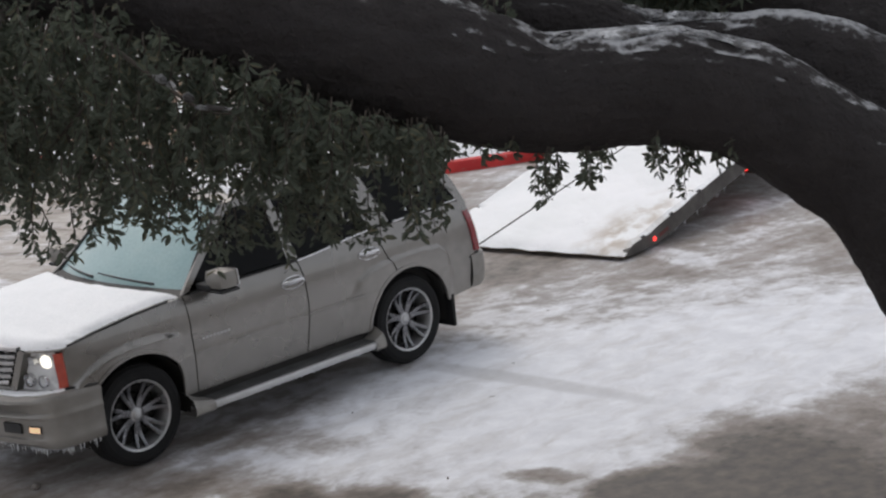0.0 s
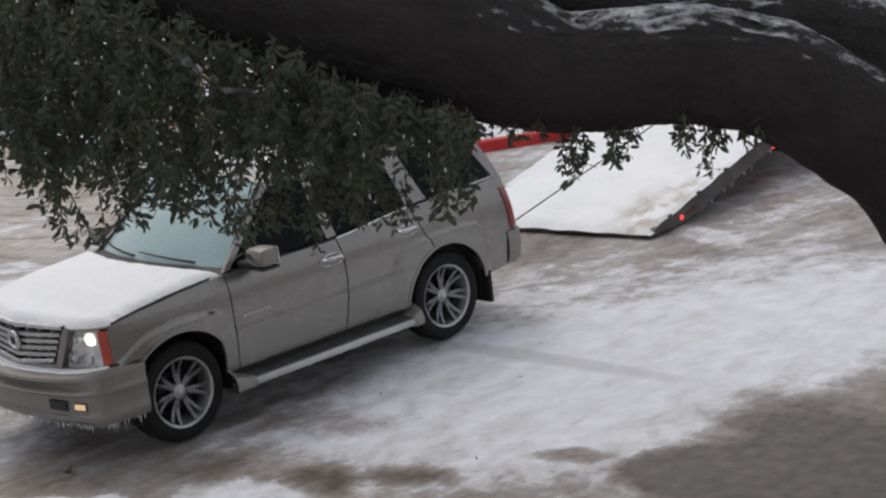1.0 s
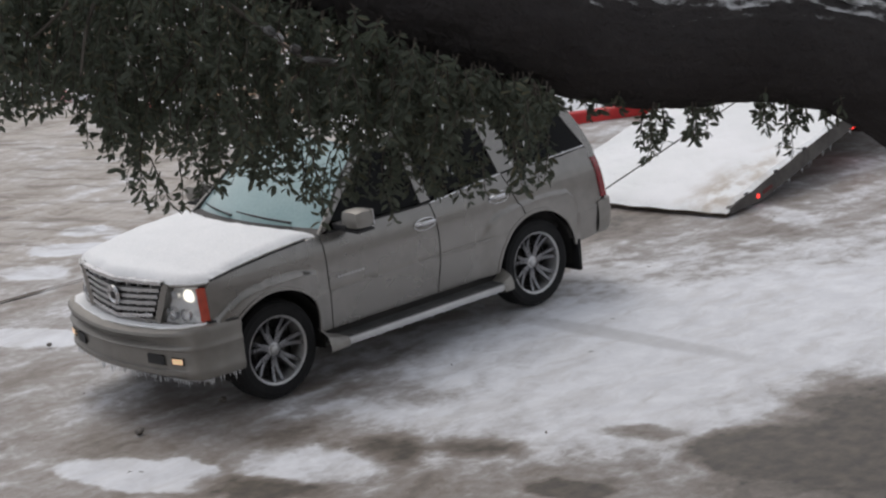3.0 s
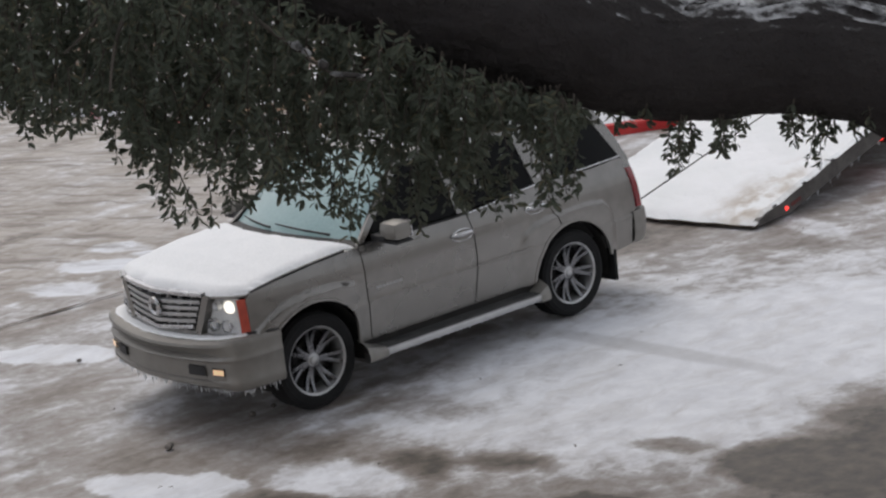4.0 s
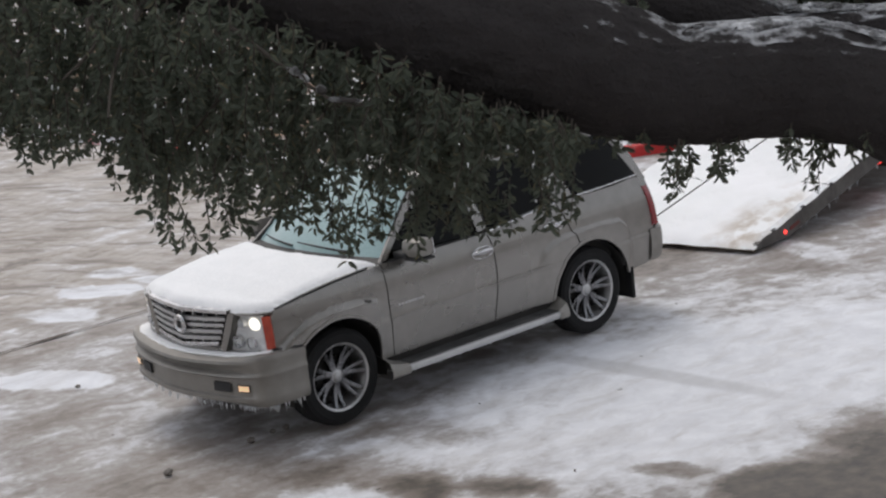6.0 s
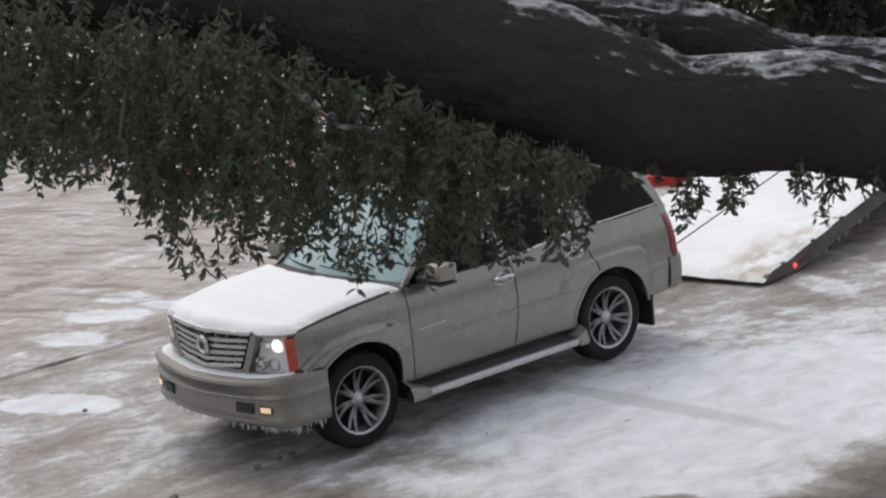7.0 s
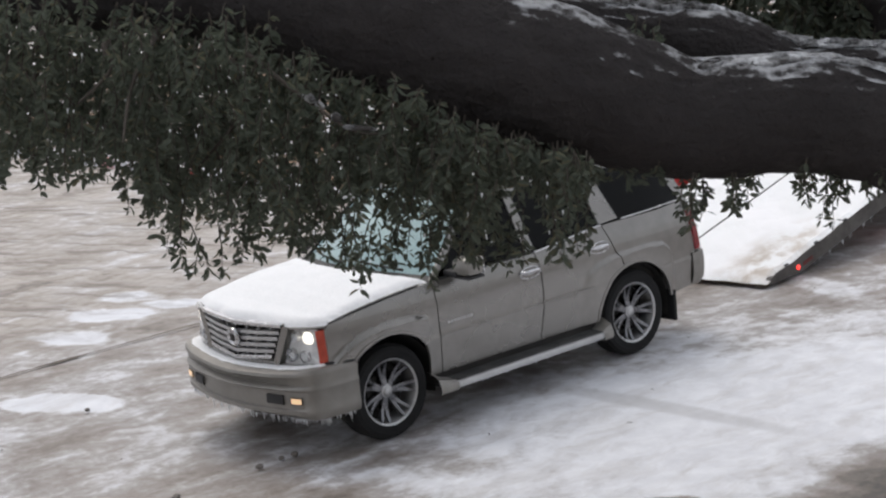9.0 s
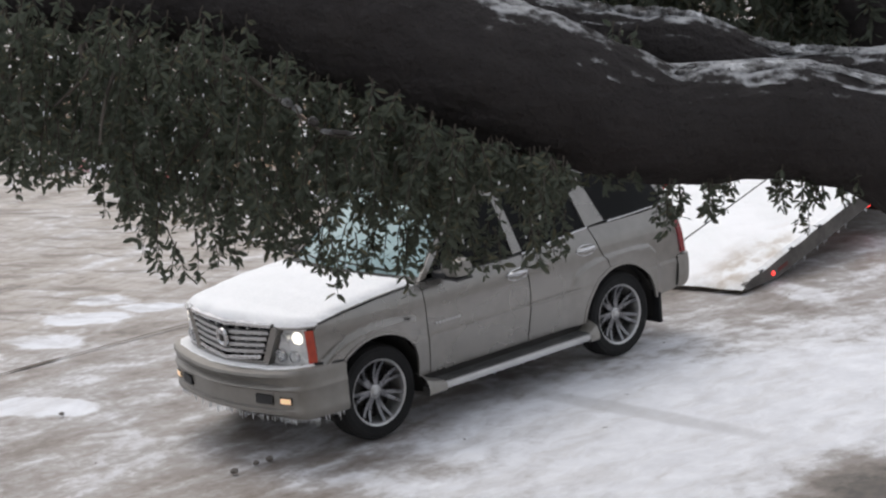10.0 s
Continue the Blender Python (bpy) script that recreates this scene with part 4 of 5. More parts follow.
def build_wheel(suv, x, y):
    s = 1 if y > 0 else -1
    w = new("wheel")
    w.parent = suv
    w.location = (x, y, 0.402)
    bm = bmesh.new()
    lathe(bm, [(0.275, -0.11), (0.30, -0.13), (0.35, -0.135), (0.385, -0.12), (0.40, -0.085), (0.402, 0.0), (0.40, 0.085), (0.385, 0.12), (0.352, 0.134), (0.335, 0.130), (0.31, 0.134), (0.287, 0.126), (0.272, 0.11)], 64)
    tyre = part("tyre", bm, M_RUBBER, w, "black low profile tyre")
    # tread blocks
    bm = bmesh.new()
    for k in range(60):
        for c in (-0.06, 0.0, 0.06):
            box(bm, -0.013, 0.013, c - 0.022, c + 0.022, 0.398, 0.407, m=Matrix.Rotation(2 * math.pi * (k + (0.5 if c else 0)) / 60, 4, "Y"))
    tagged(part("tread", bm, M_RUBBER, tyre, smooth=False), kind="stuff")
    bm = bmesh.new()
    lathe(bm, [(0.262, -0.11), (0.255, -0.02), (0.25, 0.06), (0.262, 0.095), (0.268, 0.118), (0.284, 0.128), (0.290, 0.118), (0.276, 0.10)], 64)
    rim = part("rim", bm, M_ALLOY, w, "salt dulled chrome rim")
    bm = bmesh.new()
    # seven pairs of slim spokes, dished towards the hub
    for k in range(7):
        for o in (-0.16, 0.16):
            a = 2 * math.pi * k / 7
            rows = []
            for u in (0.0, 0.25, 0.5, 0.75, 1.0):
                r = 0.055 + (0.262 - 0.055) * u
                yy = 0.07 + 0.045 * u ** 1.5 - 0.03 * math.sin(u * math.pi) * 0.6
                an = a + o * (0.55 + 0.45 * u) * (1.0 if u > 0.1 else 1.5)
                wd = 0.021 - 0.004 * u
                rad, tan = Vector((math.cos(an), 0, math.sin(an))), Vector((-math.sin(an), 0, math.cos(an)))
                c = rad * r
                rows.append([c + tan * wd + Vector((0, s * (yy - 0.028), 0)), c + tan * wd * 0.85 + Vector((0, s * (yy - 0.003), 0)), c + tan * wd * 0.3 + Vector((0, s * yy, 0)), c - tan * wd * 0.3 + Vector((0, s * yy, 0)), c - tan * wd * 0.85 + Vector((0, s * (yy - 0.003), 0)), c - tan * wd + Vector((0, s * (yy - 0.028), 0))])
            sheet(bm, rows)
    part("spokes", bm, M_SPOKE, rim, "paired slim chrome spokes")
    bm = bmesh.new()
    lathe(bm, [(0.0, s * 0.086), (0.03, s * 0.085), (0.038, s * 0.080), (0.042, s * 0.072), (0.062, s * 0.064), (0.068, s * 0.04), (0.0, s * 0.03)], 28)
    part("hub_cap", bm, M_ALLOY, rim)
    bm = bmesh.new()
    lathe(bm, [(0.0, s * 0.0), (0.16, s * 0.0), (0.17, s * -0.02), (0.0, s * -0.03)], 36)
    part("brake_disc", bm, M_STEEL, w)
    bm = bmesh.new()
    lathe(bm, [(0.0, s * -0.05), (0.262, s * -0.05), (0.262, s * -0.06), (0.0, s * -0.06)], 36)
    part("wheel_back", bm, M_UNDER, w)
    return w


def build_suv():
    suv = thing("suv", pose(0, 0, 0), "pewter grey full-size SUV with snow on its hood and roof", "car")
    for s in (1, -1):
        fender = [(3.50, 0.775), (3.50, 1.06), (3.46, 1.108), (3.2, 1.158), (2.87, 1.198), (2.36, 1.232), (2.372, 0.90), (2.362, 0.425), (2.50, 0.425)] + arch(ARCH_F, 0, 176, 46, 26) + [(3.30, 0.765)]
        part("fender", panel(fender, s, step=0.015), M_PAINT, suv)
        door = [(2.358, 0.425), (2.368, 0.90), (2.356, 1.24), (2.30, belt(2.3)), (1.165, belt(1.165)), (1.150, 1.10), (1.150, 0.80), (1.178, 0.60), (1.205, 0.425)]
        d1 = part("front_door", panel(door, s), M_PAINT, suv, "front door streaked with road salt")
        rdoor = [(1.199, 0.425), (1.172, 0.60), (1.144, 0.80), (1.144, 1.10), (1.159, belt(1.159)), (0.27, belt(0.27)), (0.22, 1.10), (0.145, 0.905)] + arc(*ARCH_R, 74, 5, 14) + [(0.49, 0.425)]
        d2 = part("rear_door", panel(rdoor, s, step=0.018), M_PAINT, suv, "rear door streaked with road salt")
        quarter = [(0.264, belt(0.264)), (-0.5, belt(-0.5)), (-0.80, 1.325), (-0.96, 1.30), (-0.955, 1.20), (-0.885, 1.185), (-0.935, 0.84), (-0.93, 0.80), (-0.90, 0.79), (-0.88, 0.48), (-0.50, 0.455)] + arc(*ARCH_R, 170, 75, 22) + [(0.139, 0.905), (0.214, 1.10)]
        part("quarter_panel", panel(quarter, s, step=0.015), M_PAINT, suv)
        # window posts and roof edge
        for nm, ol, mt in (("a_pillar", [(2.36, 1.235), (2.285, 1.245), (1.66, 1.765), (1.60, 1.80), (1.63, 1.845), (1.70, 1.82)], M_PAINT), ("b_pillar", [(1.245, 1.25), (1.135, 1.255), (1.175, 1.80), (1.265, 1.80)], M_PAINT),
                           ("c_pillar", [(0.29, 1.31), (0.035, 1.325), (0.175, 1.80), (0.36, 1.80)], M_PAINT), ("d_pillar", [(-0.865, 1.31), (-0.975, 1.27), (-0.90, 1.52), (-0.75, 1.81), (-0.60, 1.81)], M_PAINT),
                           ("roof_rail", [(1.63, 1.79), (1.58, 1.85), (0.5, 1.875), (-0.66, 1.86), (-0.70, 1.79), (0.3, 1.79)], M_PAINT)):
            part(nm, panel(ol, s, 0.002, 0.03), mt, suv)
        for nm, ol, host in (("front_window", [(2.28, 1.25), (1.245, 1.252), (1.265, 1.80), (1.63, 1.80)], d1), ("rear_window", [(1.14, 1.255), (0.29, 1.315), (0.36, 1.80), (1.17, 1.80)], d2)):
            part(nm, panel(ol, s, 0.016, 0.006), M_TINT, host, "dark tinted pane")
        part("quarter_window", panel([(0.03, 1.315), (-0.865, 1.335), (-0.61, 1.80), (0.17, 1.80)], s, 0.010, 0.006), M_TINT, suv, "dark tinted rear quarter pane")
        bm = bmesh.new()
        ribbon(bm, [(0.0, 1.315), (-0.4, 1.325), (-0.85, 1.335)], 0.016, 0, 0.0, s, 0.006)
        part("window_trim", bm, M_CHROME, suv)
        for host, x0, x1 in ((d1, 2.27, 1.16), (d2, 1.15, 0.28)):
            bm = bmesh.new()
            ribbon(bm, [(x0 + (x1 - x0) * i / 8, belt(x0 + (x1 - x0) * i / 8) + 0.004) for i in range(9)], 0.018, 0, -0.003, s, 0.008)
            part("window_trim", bm, M_BLACK if host is d1 else M_CHROME, host)
        # swollen wing edges and the crease that runs into the doors
        for nm, (cx, cz, r), a0, a1 in (("wing_lip", ARCH_F, 176, 46), ("wing_lip", ARCH_R, 172, 4)):
            bm = bmesh.new()
            ribbon(bm, arch(ARCH_F if cx > 1 else ARCH_R, 0.014, a0, a1, 30), 0.034, 0, 0.0, s, 0.008)
            part(nm, bm, M_PAINT, suv)
        # black strip for the gap between hood and wing and the hood side's shade
        bm = bmesh.new()
        ribbon(bm, [(3.45, 1.112), (3.2, 1.163), (2.87, 1.203), (2.5, 1.228)], 0.020, 0, -0.006, s, 0.008)
        part("hood_gap", bm, M_BLACK, suv)
        bm = bmesh.new()
        ribbon(bm, [(3.30, 0.779), (3.38, 0.784), (3.47, 0.788), (3.54, 0.790)], 0.016, 0, 0.004, s, 0.008)
        part("bumper_gap", bm, M_BLACK, suv)
        bm = bmesh.new()
        ribbon(bm, [(2.34, 0.745), (1.8, 0.75), (1.2, 0.755)], 0.02, 0, 0.0, s, 0.006)
        part("side_moulding", bm, M_PAINT, d1)
        bm = bmesh.new()
        ribbon(bm, [(1.16, 0.755), (0.8, 0.76), (0.52, 0.765)], 0.02, 0, 0.0, s, 0.006)
        part("side_moulding", bm, M_PAINT, d2)
        # handles: a bright pull in a dished cup
        for host, hx, hz in ((d1, 1.275, 1.08), (d2, 0.39, 1.12)):
            y = half(hx, hz)
            bm = bmesh.new()
            tube(bm, [(hx + 0.115 * u, s * (y + 0.006 + 0.026 * (1 - u ** 4)), hz + 0.006) for u in (-1, -0.85, -0.5, 0, 0.5, 0.85, 1)], [0.013, 0.019, 0.022, 0.022, 0.022, 0.019, 0.013], 10)
            h = part("door_handle", bm, M_CHROME, host, "chrome pull handle")
            bm = bmesh.new()
            lathe(bm, [(0.0, 0.004), (0.055, 0.005), (0.066, 0.002), (0.07, -0.01)], 28, Matrix.Translation((hx, s * y, hz - 0.006)) @ Matrix.Diagonal((1.75, s, 0.72, 1)))
            part("handle_cup", bm, M_PAINT_DIRTY, h)
            bm = bmesh.new()
            tube(bm, [(hx + 0.122 * math.cos(a), s * (y + 0.006), hz - 0.006 + 0.052 * math.sin(a)) for a in np.linspace(0, 2 * math.pi, 25)], [0.006] * 25, 8, cap=False)
            part("handle_surround", bm, M_CHROME, h)
        # unreadable bright name plate on the front door
        for k in range(8):
            part("name_bar", boxed(2.255 - k * 0.037, 2.278 - k * 0.037, s * half(2.1, 0.85) - 0.002, s * half(2.1, 0.85) + 0.003 * s + 0.002, 0.842, 0.860), M_ALLOY, d1)
        # mirror
        mir = bmesh.new()
        box(mir, 2.00, 2.20, s * 1.03 if s > 0 else -1.255, 1.255 if s > 0 else -1.03, 1.258, 1.425, 0.07)
        mo = part("mirror", mir, M_PAINT_DIRTY, suv, "pewter door mirror with a little snow")
        part("mirror_arm", boxed(2.07, 2.20, min(s * 0.92, s * 1.10), max(s * 0.92, s * 1.10), 1.245, 1.30, 0.015), M_BLACK, mo)
        part("mirror_base", boxed(2.01, 2.19, min(s * 1.045, s * 1.245), max(s * 1.045, s * 1.245), 1.235, 1.262, 0.01), M_BLACK, mo)
        part("mirror_glass", boxed(1.992, 2.004, min(s * 1.06, s * 1.23), max(s * 1.06, s * 1.23), 1.275, 1.41, 0.004), M_CHROME, mo)
        # running board
        board = part("running_board", boxed(0.50, 2.42, min(s * 0.90, s * 1.09), max(s * 0.90, s * 1.09), 0.305, 0.368, 0.02), M_TREAD, suv, "black ribbed running board with a bright edge")
        part("board_edge", boxed(0.52, 2.40, min(s * 1.075, s * 1.115), max(s * 1.075, s * 1.115), 0.300, 0.360, 0.014), M_ALLOY, board, "bright metal edge strip")
        for k in range(4):
            part("tread_rib", boxed(0.58, 2.34, s * 0.945 + s * 0.035 * k - 0.008, s * 0.945 + s * 0.035 * k + 0.008, 0.366, 0.374), M_TREAD, board)
        for x0, x1, up in ((0.445, 0.56, 1), (2.32, 2.52, 1)):
            bm = bmesh.new()
            rows = []
            for i in range(7):
                u = i / 6
                z0 = 0.28
                z1 = 0.372 + 0.09 * (u if x0 > 1 else 1 - u) ** 1.5
                x = x0 + (x1 - x0) * u
                rows.append([(x, s * 0.90, z0), (x, s * 1.10, z0), (x, s * 1.122, z0 + 0.02), (x, s * 1.12, 0.350), (x, s * 1.09, 0.370 + (z1 - 0.370) * 0.5), (x, s * 0.985, z1), (x, s * 0.93, z1)])
            sheet(bm, rows)
            part("board_end", bm, M_PAINT_DIRTY, board)
        # wheels' housings and flaps
        for cx, cz, r in (ARCH_F, ARCH_R):
            bm = bmesh.new()
            pts = arc(cx, cz, r - 0.005, 195, -15, 24)
            sheet(bm, [[(x, s * 0.95, z) for x, z in pts], [(x, s * 0.55, z) for x, z in pts]])
            a = [bm.verts.new((x, s * 0.55, z)) for x, z in pts]
            bm.faces.new(a)
            part("wheel_housing", bm, M_UNDER, suv)
        part("mud_flap", boxed(-0.56, -0.52, min(s * 0.76, s * 0.99), max(s * 0.76, s * 0.99), 0.20, 0.50, 0.008), M_RUBBER, suv, "black rubber mud flap")
        # tail lamp
        bm = bmesh.new()
        rows = []
        for i in range(13):
            z = 0.82 + 0.40 * i / 12
            dx = -0.875 - 0.055 * (1 - i / 12)
            w = half(-0.87, z)
            rows.append([(dx + 0.02, s * (w - 0.005), z), (dx + 0.01, s * (w + 0.012), z), (dx - 0.05, s * (w + 0.008), z), (dx - 0.095, s * (w - 0.03), z), (dx - 0.11, s * (w - 0.10), z), (dx - 0.11, s * (w - 0.16), z)])
        sheet(bm, rows)
        lampt = part("tail_light", bm, M_REDLENS, suv, "tall dark red tail light")
        part("reverse_lens", boxed(-0.99, -0.965, min(s * 0.78, s * 0.86), max(s * 0.78, s * 0.86), 0.95, 1.02, 0.008), M_CLEAR, lampt)
        # roof bars
        bm = bmesh.new()
        tube(bm, [(1.35, s * 0.60, 1.885), (1.25, s * 0.60, 1.935), (0.6, s * 0.60, 1.95), (-0.35, s * 0.60, 1.94), (-0.5, s * 0.60, 1.885)], [0.018] * 5, 8)
        part("roof_bar", bm, M_ALLOY, suv, "bright roof bar")
    # roof
    bm = bmesh.new()
    rows = []
    for i in range(25):
        x = 1.68 - 2.42 * i / 24
        rows.append([(x + (0.06 * (1 - (y / 0.72) ** 2) if i < 2 else 0) , y, 1.865 + 0.055 * (1 - (y / 0.72) ** 2) - 0.05 * max(0, (i - 19) / 5) ** 2 - 0.03 * max(0, (3 - i) / 3) ** 2) for y in np.linspace(-0.72, 0.72, 17)])
    sheet(bm, rows)
    part("roof", bm, M_PAINT, suv)
    snow_cover("roof_snow", suv, lambda x, y: 1.865 + 0.055 * (1 - (y / 0.72) ** 2), lambda y: -0.68, lambda y: 1.50, -0.62, 0.62, 0.05, 3, "white snow on the roof")
    # windscreen, cowl and wipers
    bm = bmesh.new()
    rows = []
    for i in range(13):
        u = i / 12
        row = []
        for y in np.linspace(-1, 1, 21):
            w = 0.885 + (0.675 - 0.885) * u
            x = 2.30 + 0.20 * (1 - y * y) + (1.64 + 0.09 * (1 - y * y) - 2.30 - 0.20 * (1 - y * y)) * u
            z = 1.245 + 0.03 * (1 - y * y) + (1.85 + 0.035 * (1 - y * y) - 1.245 - 0.03 * (1 - y * y)) * u + 0.02 * math.sin(math.pi * u)
            row.append((x, y * w, z))
        rows.append(row)
    sheet(bm, rows)
    ws = part("windscreen", bm, M_WINDSCREEN, suv, "windscreen frosted over pale teal")
    bm = bmesh.new()
    rows = []
    for y in np.linspace(-1, 1, 21):
        xb = 2.30 + 0.20 * (1 - y * y)
        rows.append([(xb + 0.20, y * 0.92, 1.232 + 0.045 * (1 - y * y)), (xb + 0.08, y * 0.91, 1.228 + 0.04 * (1 - y * y)), (xb - 0.02, y * 0.89, 1.262 + 0.03 * (1 - y * y))])
    sheet(bm, rows)
    part("cowl", bm, M_BLACK, suv, "black plastic cowl")
    for y0, y1 in ((0.62, -0.05), (-0.10, -0.70)):
        bm = bmesh.new()
        pts = []
        for i in range(9):
            y = y0 + (y1 - y0) * i / 8
            q = y / 0.885
            pts.append((2.30 + 0.20 * (1 - q * q) - 0.015 - 0.03 * i / 8, y, 1.295 + 0.03 * (1 - q * q) + 0.03 * i / 8))
        tube(bm, pts, [0.012, 0.011, 0.010, 0.010, 0.009, 0.009, 0.008, 0.007, 0.006], 6)
        part("wiper", bm, M_BLACK, suv)
    part("windscreen_sticker", boxed(-0.035, 0.035, -0.03, 0.03, 0.0, 0.004, m=Matrix.Translation((2.262, 0.665, 1.343)) @ Matrix.Rotation(radians(-42), 4, "Y").inverted()), M_GREEN, ws, "small green sticker")
    # windscreen border strip
    for s in (1, -1):
        bm = bmesh.new()
        tube(bm, [(2.30 + (1.64 - 2.30) * u, s * (0.888 + (0.68 - 0.888) * u), 1.25 + (1.855 - 1.25) * u + 0.02 * math.sin(math.pi * u)) for u in np.linspace(0, 1, 9)], [0.018] * 9, 6)
        part("windscreen_trim", bm, M_BLACK, suv)
    # hood
    def hood_z(x, y):
        u = min(1, max(0, (x - 2.40) / 1.35))
        e = float(np.interp(x, [2.36, 2.87, 3.2, 3.46, 3.6, 3.85], [1.232, 1.20, 1.162, 1.114, 1.10, 1.085]))
        w = 0.95 - 0.07 * u * u
        q = min(1, abs(y) / w)
        bulge = 0.07 * (1 - u * 0.55) * (1 - q ** 2.4)
        return e + bulge - 0.05 * max(0, (u - 0.93) / 0.07) ** 2
    bm = bmesh.new()
    rows = []
    for i in range(29):
        row = []
        for y in np.linspace(-1, 1, 25):
            yy = y * (0.955 - 0.045 * (i / 28) ** 2) * (1 - 0.10 * max(0, (i - 22) / 6) ** 2)
            xe = front_x(yy, 1.1) - 0.03
            x = 2.47 + 0.08 * (1 - y * y) + (xe - 2.47 - 0.08 * (1 - y * y)) * i / 28
            row.append((x, yy, hood_z(x, yy)))
        rows.append(row)
    # front lip
    rows.append([(x - 0.015, y, z - 0.03) for x, y, z in rows[-1]])
    sheet(bm, rows)
    part("hood", bm, M_PAINT, suv)
    snow_cover("hood_snow", suv, hood_z, lambda y: 2.36 + 0.20 * (1 - (y / 0.9) ** 2), lambda y: front_x(y, 1.1) - 0.012, -0.925, 0.925, 0.042, 8, "white snow lying on the hood")
    # nose: grille, badge, lamps, bumper
    part("nose_panel", boxed(3.30, 3.50, -0.84, 0.84, 0.62, 1.07, 0.02), M_BLACK, suv)
    frame_bm = bmesh.new()
    def bar(bm, ya, za, yb, zb, w, d0, d1):
        n = 10
        rows = []
        for i in range(n + 1):
            y, z = ya + (yb - ya) * i / n, za + (zb - za) * i / n
            x = front_x(y, z)
            dv = Vector((yb - ya, zb - za)).normalized()
            nv = Vector((-dv.y, dv.x)) * w
            rows.append([(x + d0, y - nv.x, z - nv.y), (x + d1 * 0.8, y - nv.x * 0.8, z - nv.y * 0.8), (x + d1, y - nv.x * 0.3, z - nv.y * 0.3), (x + d1, y + nv.x * 0.3, z + nv.y * 0.3), (x + d1 * 0.8, y + nv.x * 0.8, z + nv.y * 0.8), (x + d0, y + nv.x, z + nv.y)])
        sheet(bm, rows)
    for s in (1, -1):
        bar(frame_bm, 0, 1.095, s * 0.59, 1.105, 0.020, -0.05, 0.015)
        bar(frame_bm, 0, 0.785, s * 0.45, 0.828, 0.018, -0.05, 0.01)
    grille = part("grille", frame_bm, M_CHROME, suv, "chrome egg-crate grille dulled by salt")
    for s in (1, -1):
        bm = bmesh.new()
        bar(bm, s * 0.628, 1.105, s * 0.488, 0.775, 0.046, -0.17, 0.006)
        part("grille_side", bm, M_PAINT, grille)
    bm = bmesh.new()
    bar(bm, -0.50, 0.765, 0.50, 0.765, 0.035, -0.10, -0.004)
    part("grille_apron", bm, M_PAINT, grille)
    for k in range(4):
        z = 0.872 + 0.055 * k
        w = 0.45 + 0.13 * (z - 0.82) / 0.28
        bm = bmesh.new()
        for s in (1, -1):
            bar(bm, 0, z - 0.032, s * w, z + 0.004, 0.0185, -0.04, 0.004)
        part("grille_bar", bm, M_ALLOY, grille)
    for k in range(-3, 4):
        y = 0.135 * k
        bm = bmesh.new()
        bar(bm, y * 0.85, 0.815, y * 1.1, 1.085, 0.0075, -0.05, -0.022)
        part("grille_post", bm, M_ALLOY, grille)
    bm = bmesh.new()
    bm2 = Matrix.Translation((front_x(0, 0.955) + 0.012, 0, 0.955)) @ Matrix.Rotation(radians(-90), 4, "Z")
    lathe(bm, [(0.0, 0.014), (0.045, 0.014), (0.050, 0.004), (0.058, 0.004), (0.066, 0.016), (0.078, 0.014), (0.084, 0.0), (0.0, -0.02)], 32, bm2)
    badge = part("badge", bm, M_CHROME, grille, "round chrome badge")
    part("shield", boxed(-0.028, 0.028, 0.012, 0.02, -0.034, 0.03, 0.004, m=bm2), M_STEEL, badge)
    for s in (1, -1):
        # lamp pod: housing, reflectors, amber corner, clear cover
        def pod(y0, y1, z0, z1, push, n=9):
            bm = bmesh.new()
            rows = []
            for i in range(n + 1):
                row = []
                for z in np.linspace(z0, z1 - 0.010 * i / n, 7):
                    y = y0 + 0.135 * (z - 0.77) / 0.31
                    y += (y1 - y) * i / n
                    row.append((front_x(y, z) + push * (1 - 0.9 * (i / n) ** 2), s * y, z))
                rows.append(row)
            sheet(bm, rows)
            return bm
        hl = part("headlight", pod(0.537, 0.872, 0.775, 1.088, -0.055), M_BOWL, suv, "lit headlight with amber corner")
        for yy, zz, r, mt in ((0.765, 0.995, 0.074, M_LAMP), (0.635, 0.855, 0.052, M_CHROME), (0.755, 0.845, 0.048, M_CHROME), (0.690, 1.01, 0.036, M_BOWL)):
            bm = bmesh.new()
            lathe(bm, [(0.0, 0.03), (r * 0.45, 0.025), (r * 0.8, 0.012), (r, 0.0)] if mt is M_LAMP else [(0.0, 0.0), (r * 0.55, 0.008), (r * 0.9, 0.03), (r, 0.045), (r * 1.06, 0.045), (r * 1.1, 0.0)], 24, Matrix.Translation((front_x(yy, zz) - 0.058, s * yy, zz)) @ Matrix.Rotation(radians(-90), 4, "Z"))
            part("reflector", bm, mt, hl, "glowing lamp bowl" if mt is M_LAMP else "")
        bm = bmesh.new()
        rows = []
        for i in range(6):
            u = i / 5
            y = 0.872 + 0.043 * u
            x0 = front_x(y, 0.9) + 0.008
            rows.append([(x0, s * y, z) for z in np.linspace(0.79, 1.07, 6)])
        sheet(bm, rows)
        part("amber_corner", bm, M_AMBER, hl, "glowing amber corner lens")
        cover = pod(0.540, 0.871, 0.777, 1.086, -0.002)
        part("lens", cover, M_CLEAR, hl, "clear lens cover").visible_shadow = False
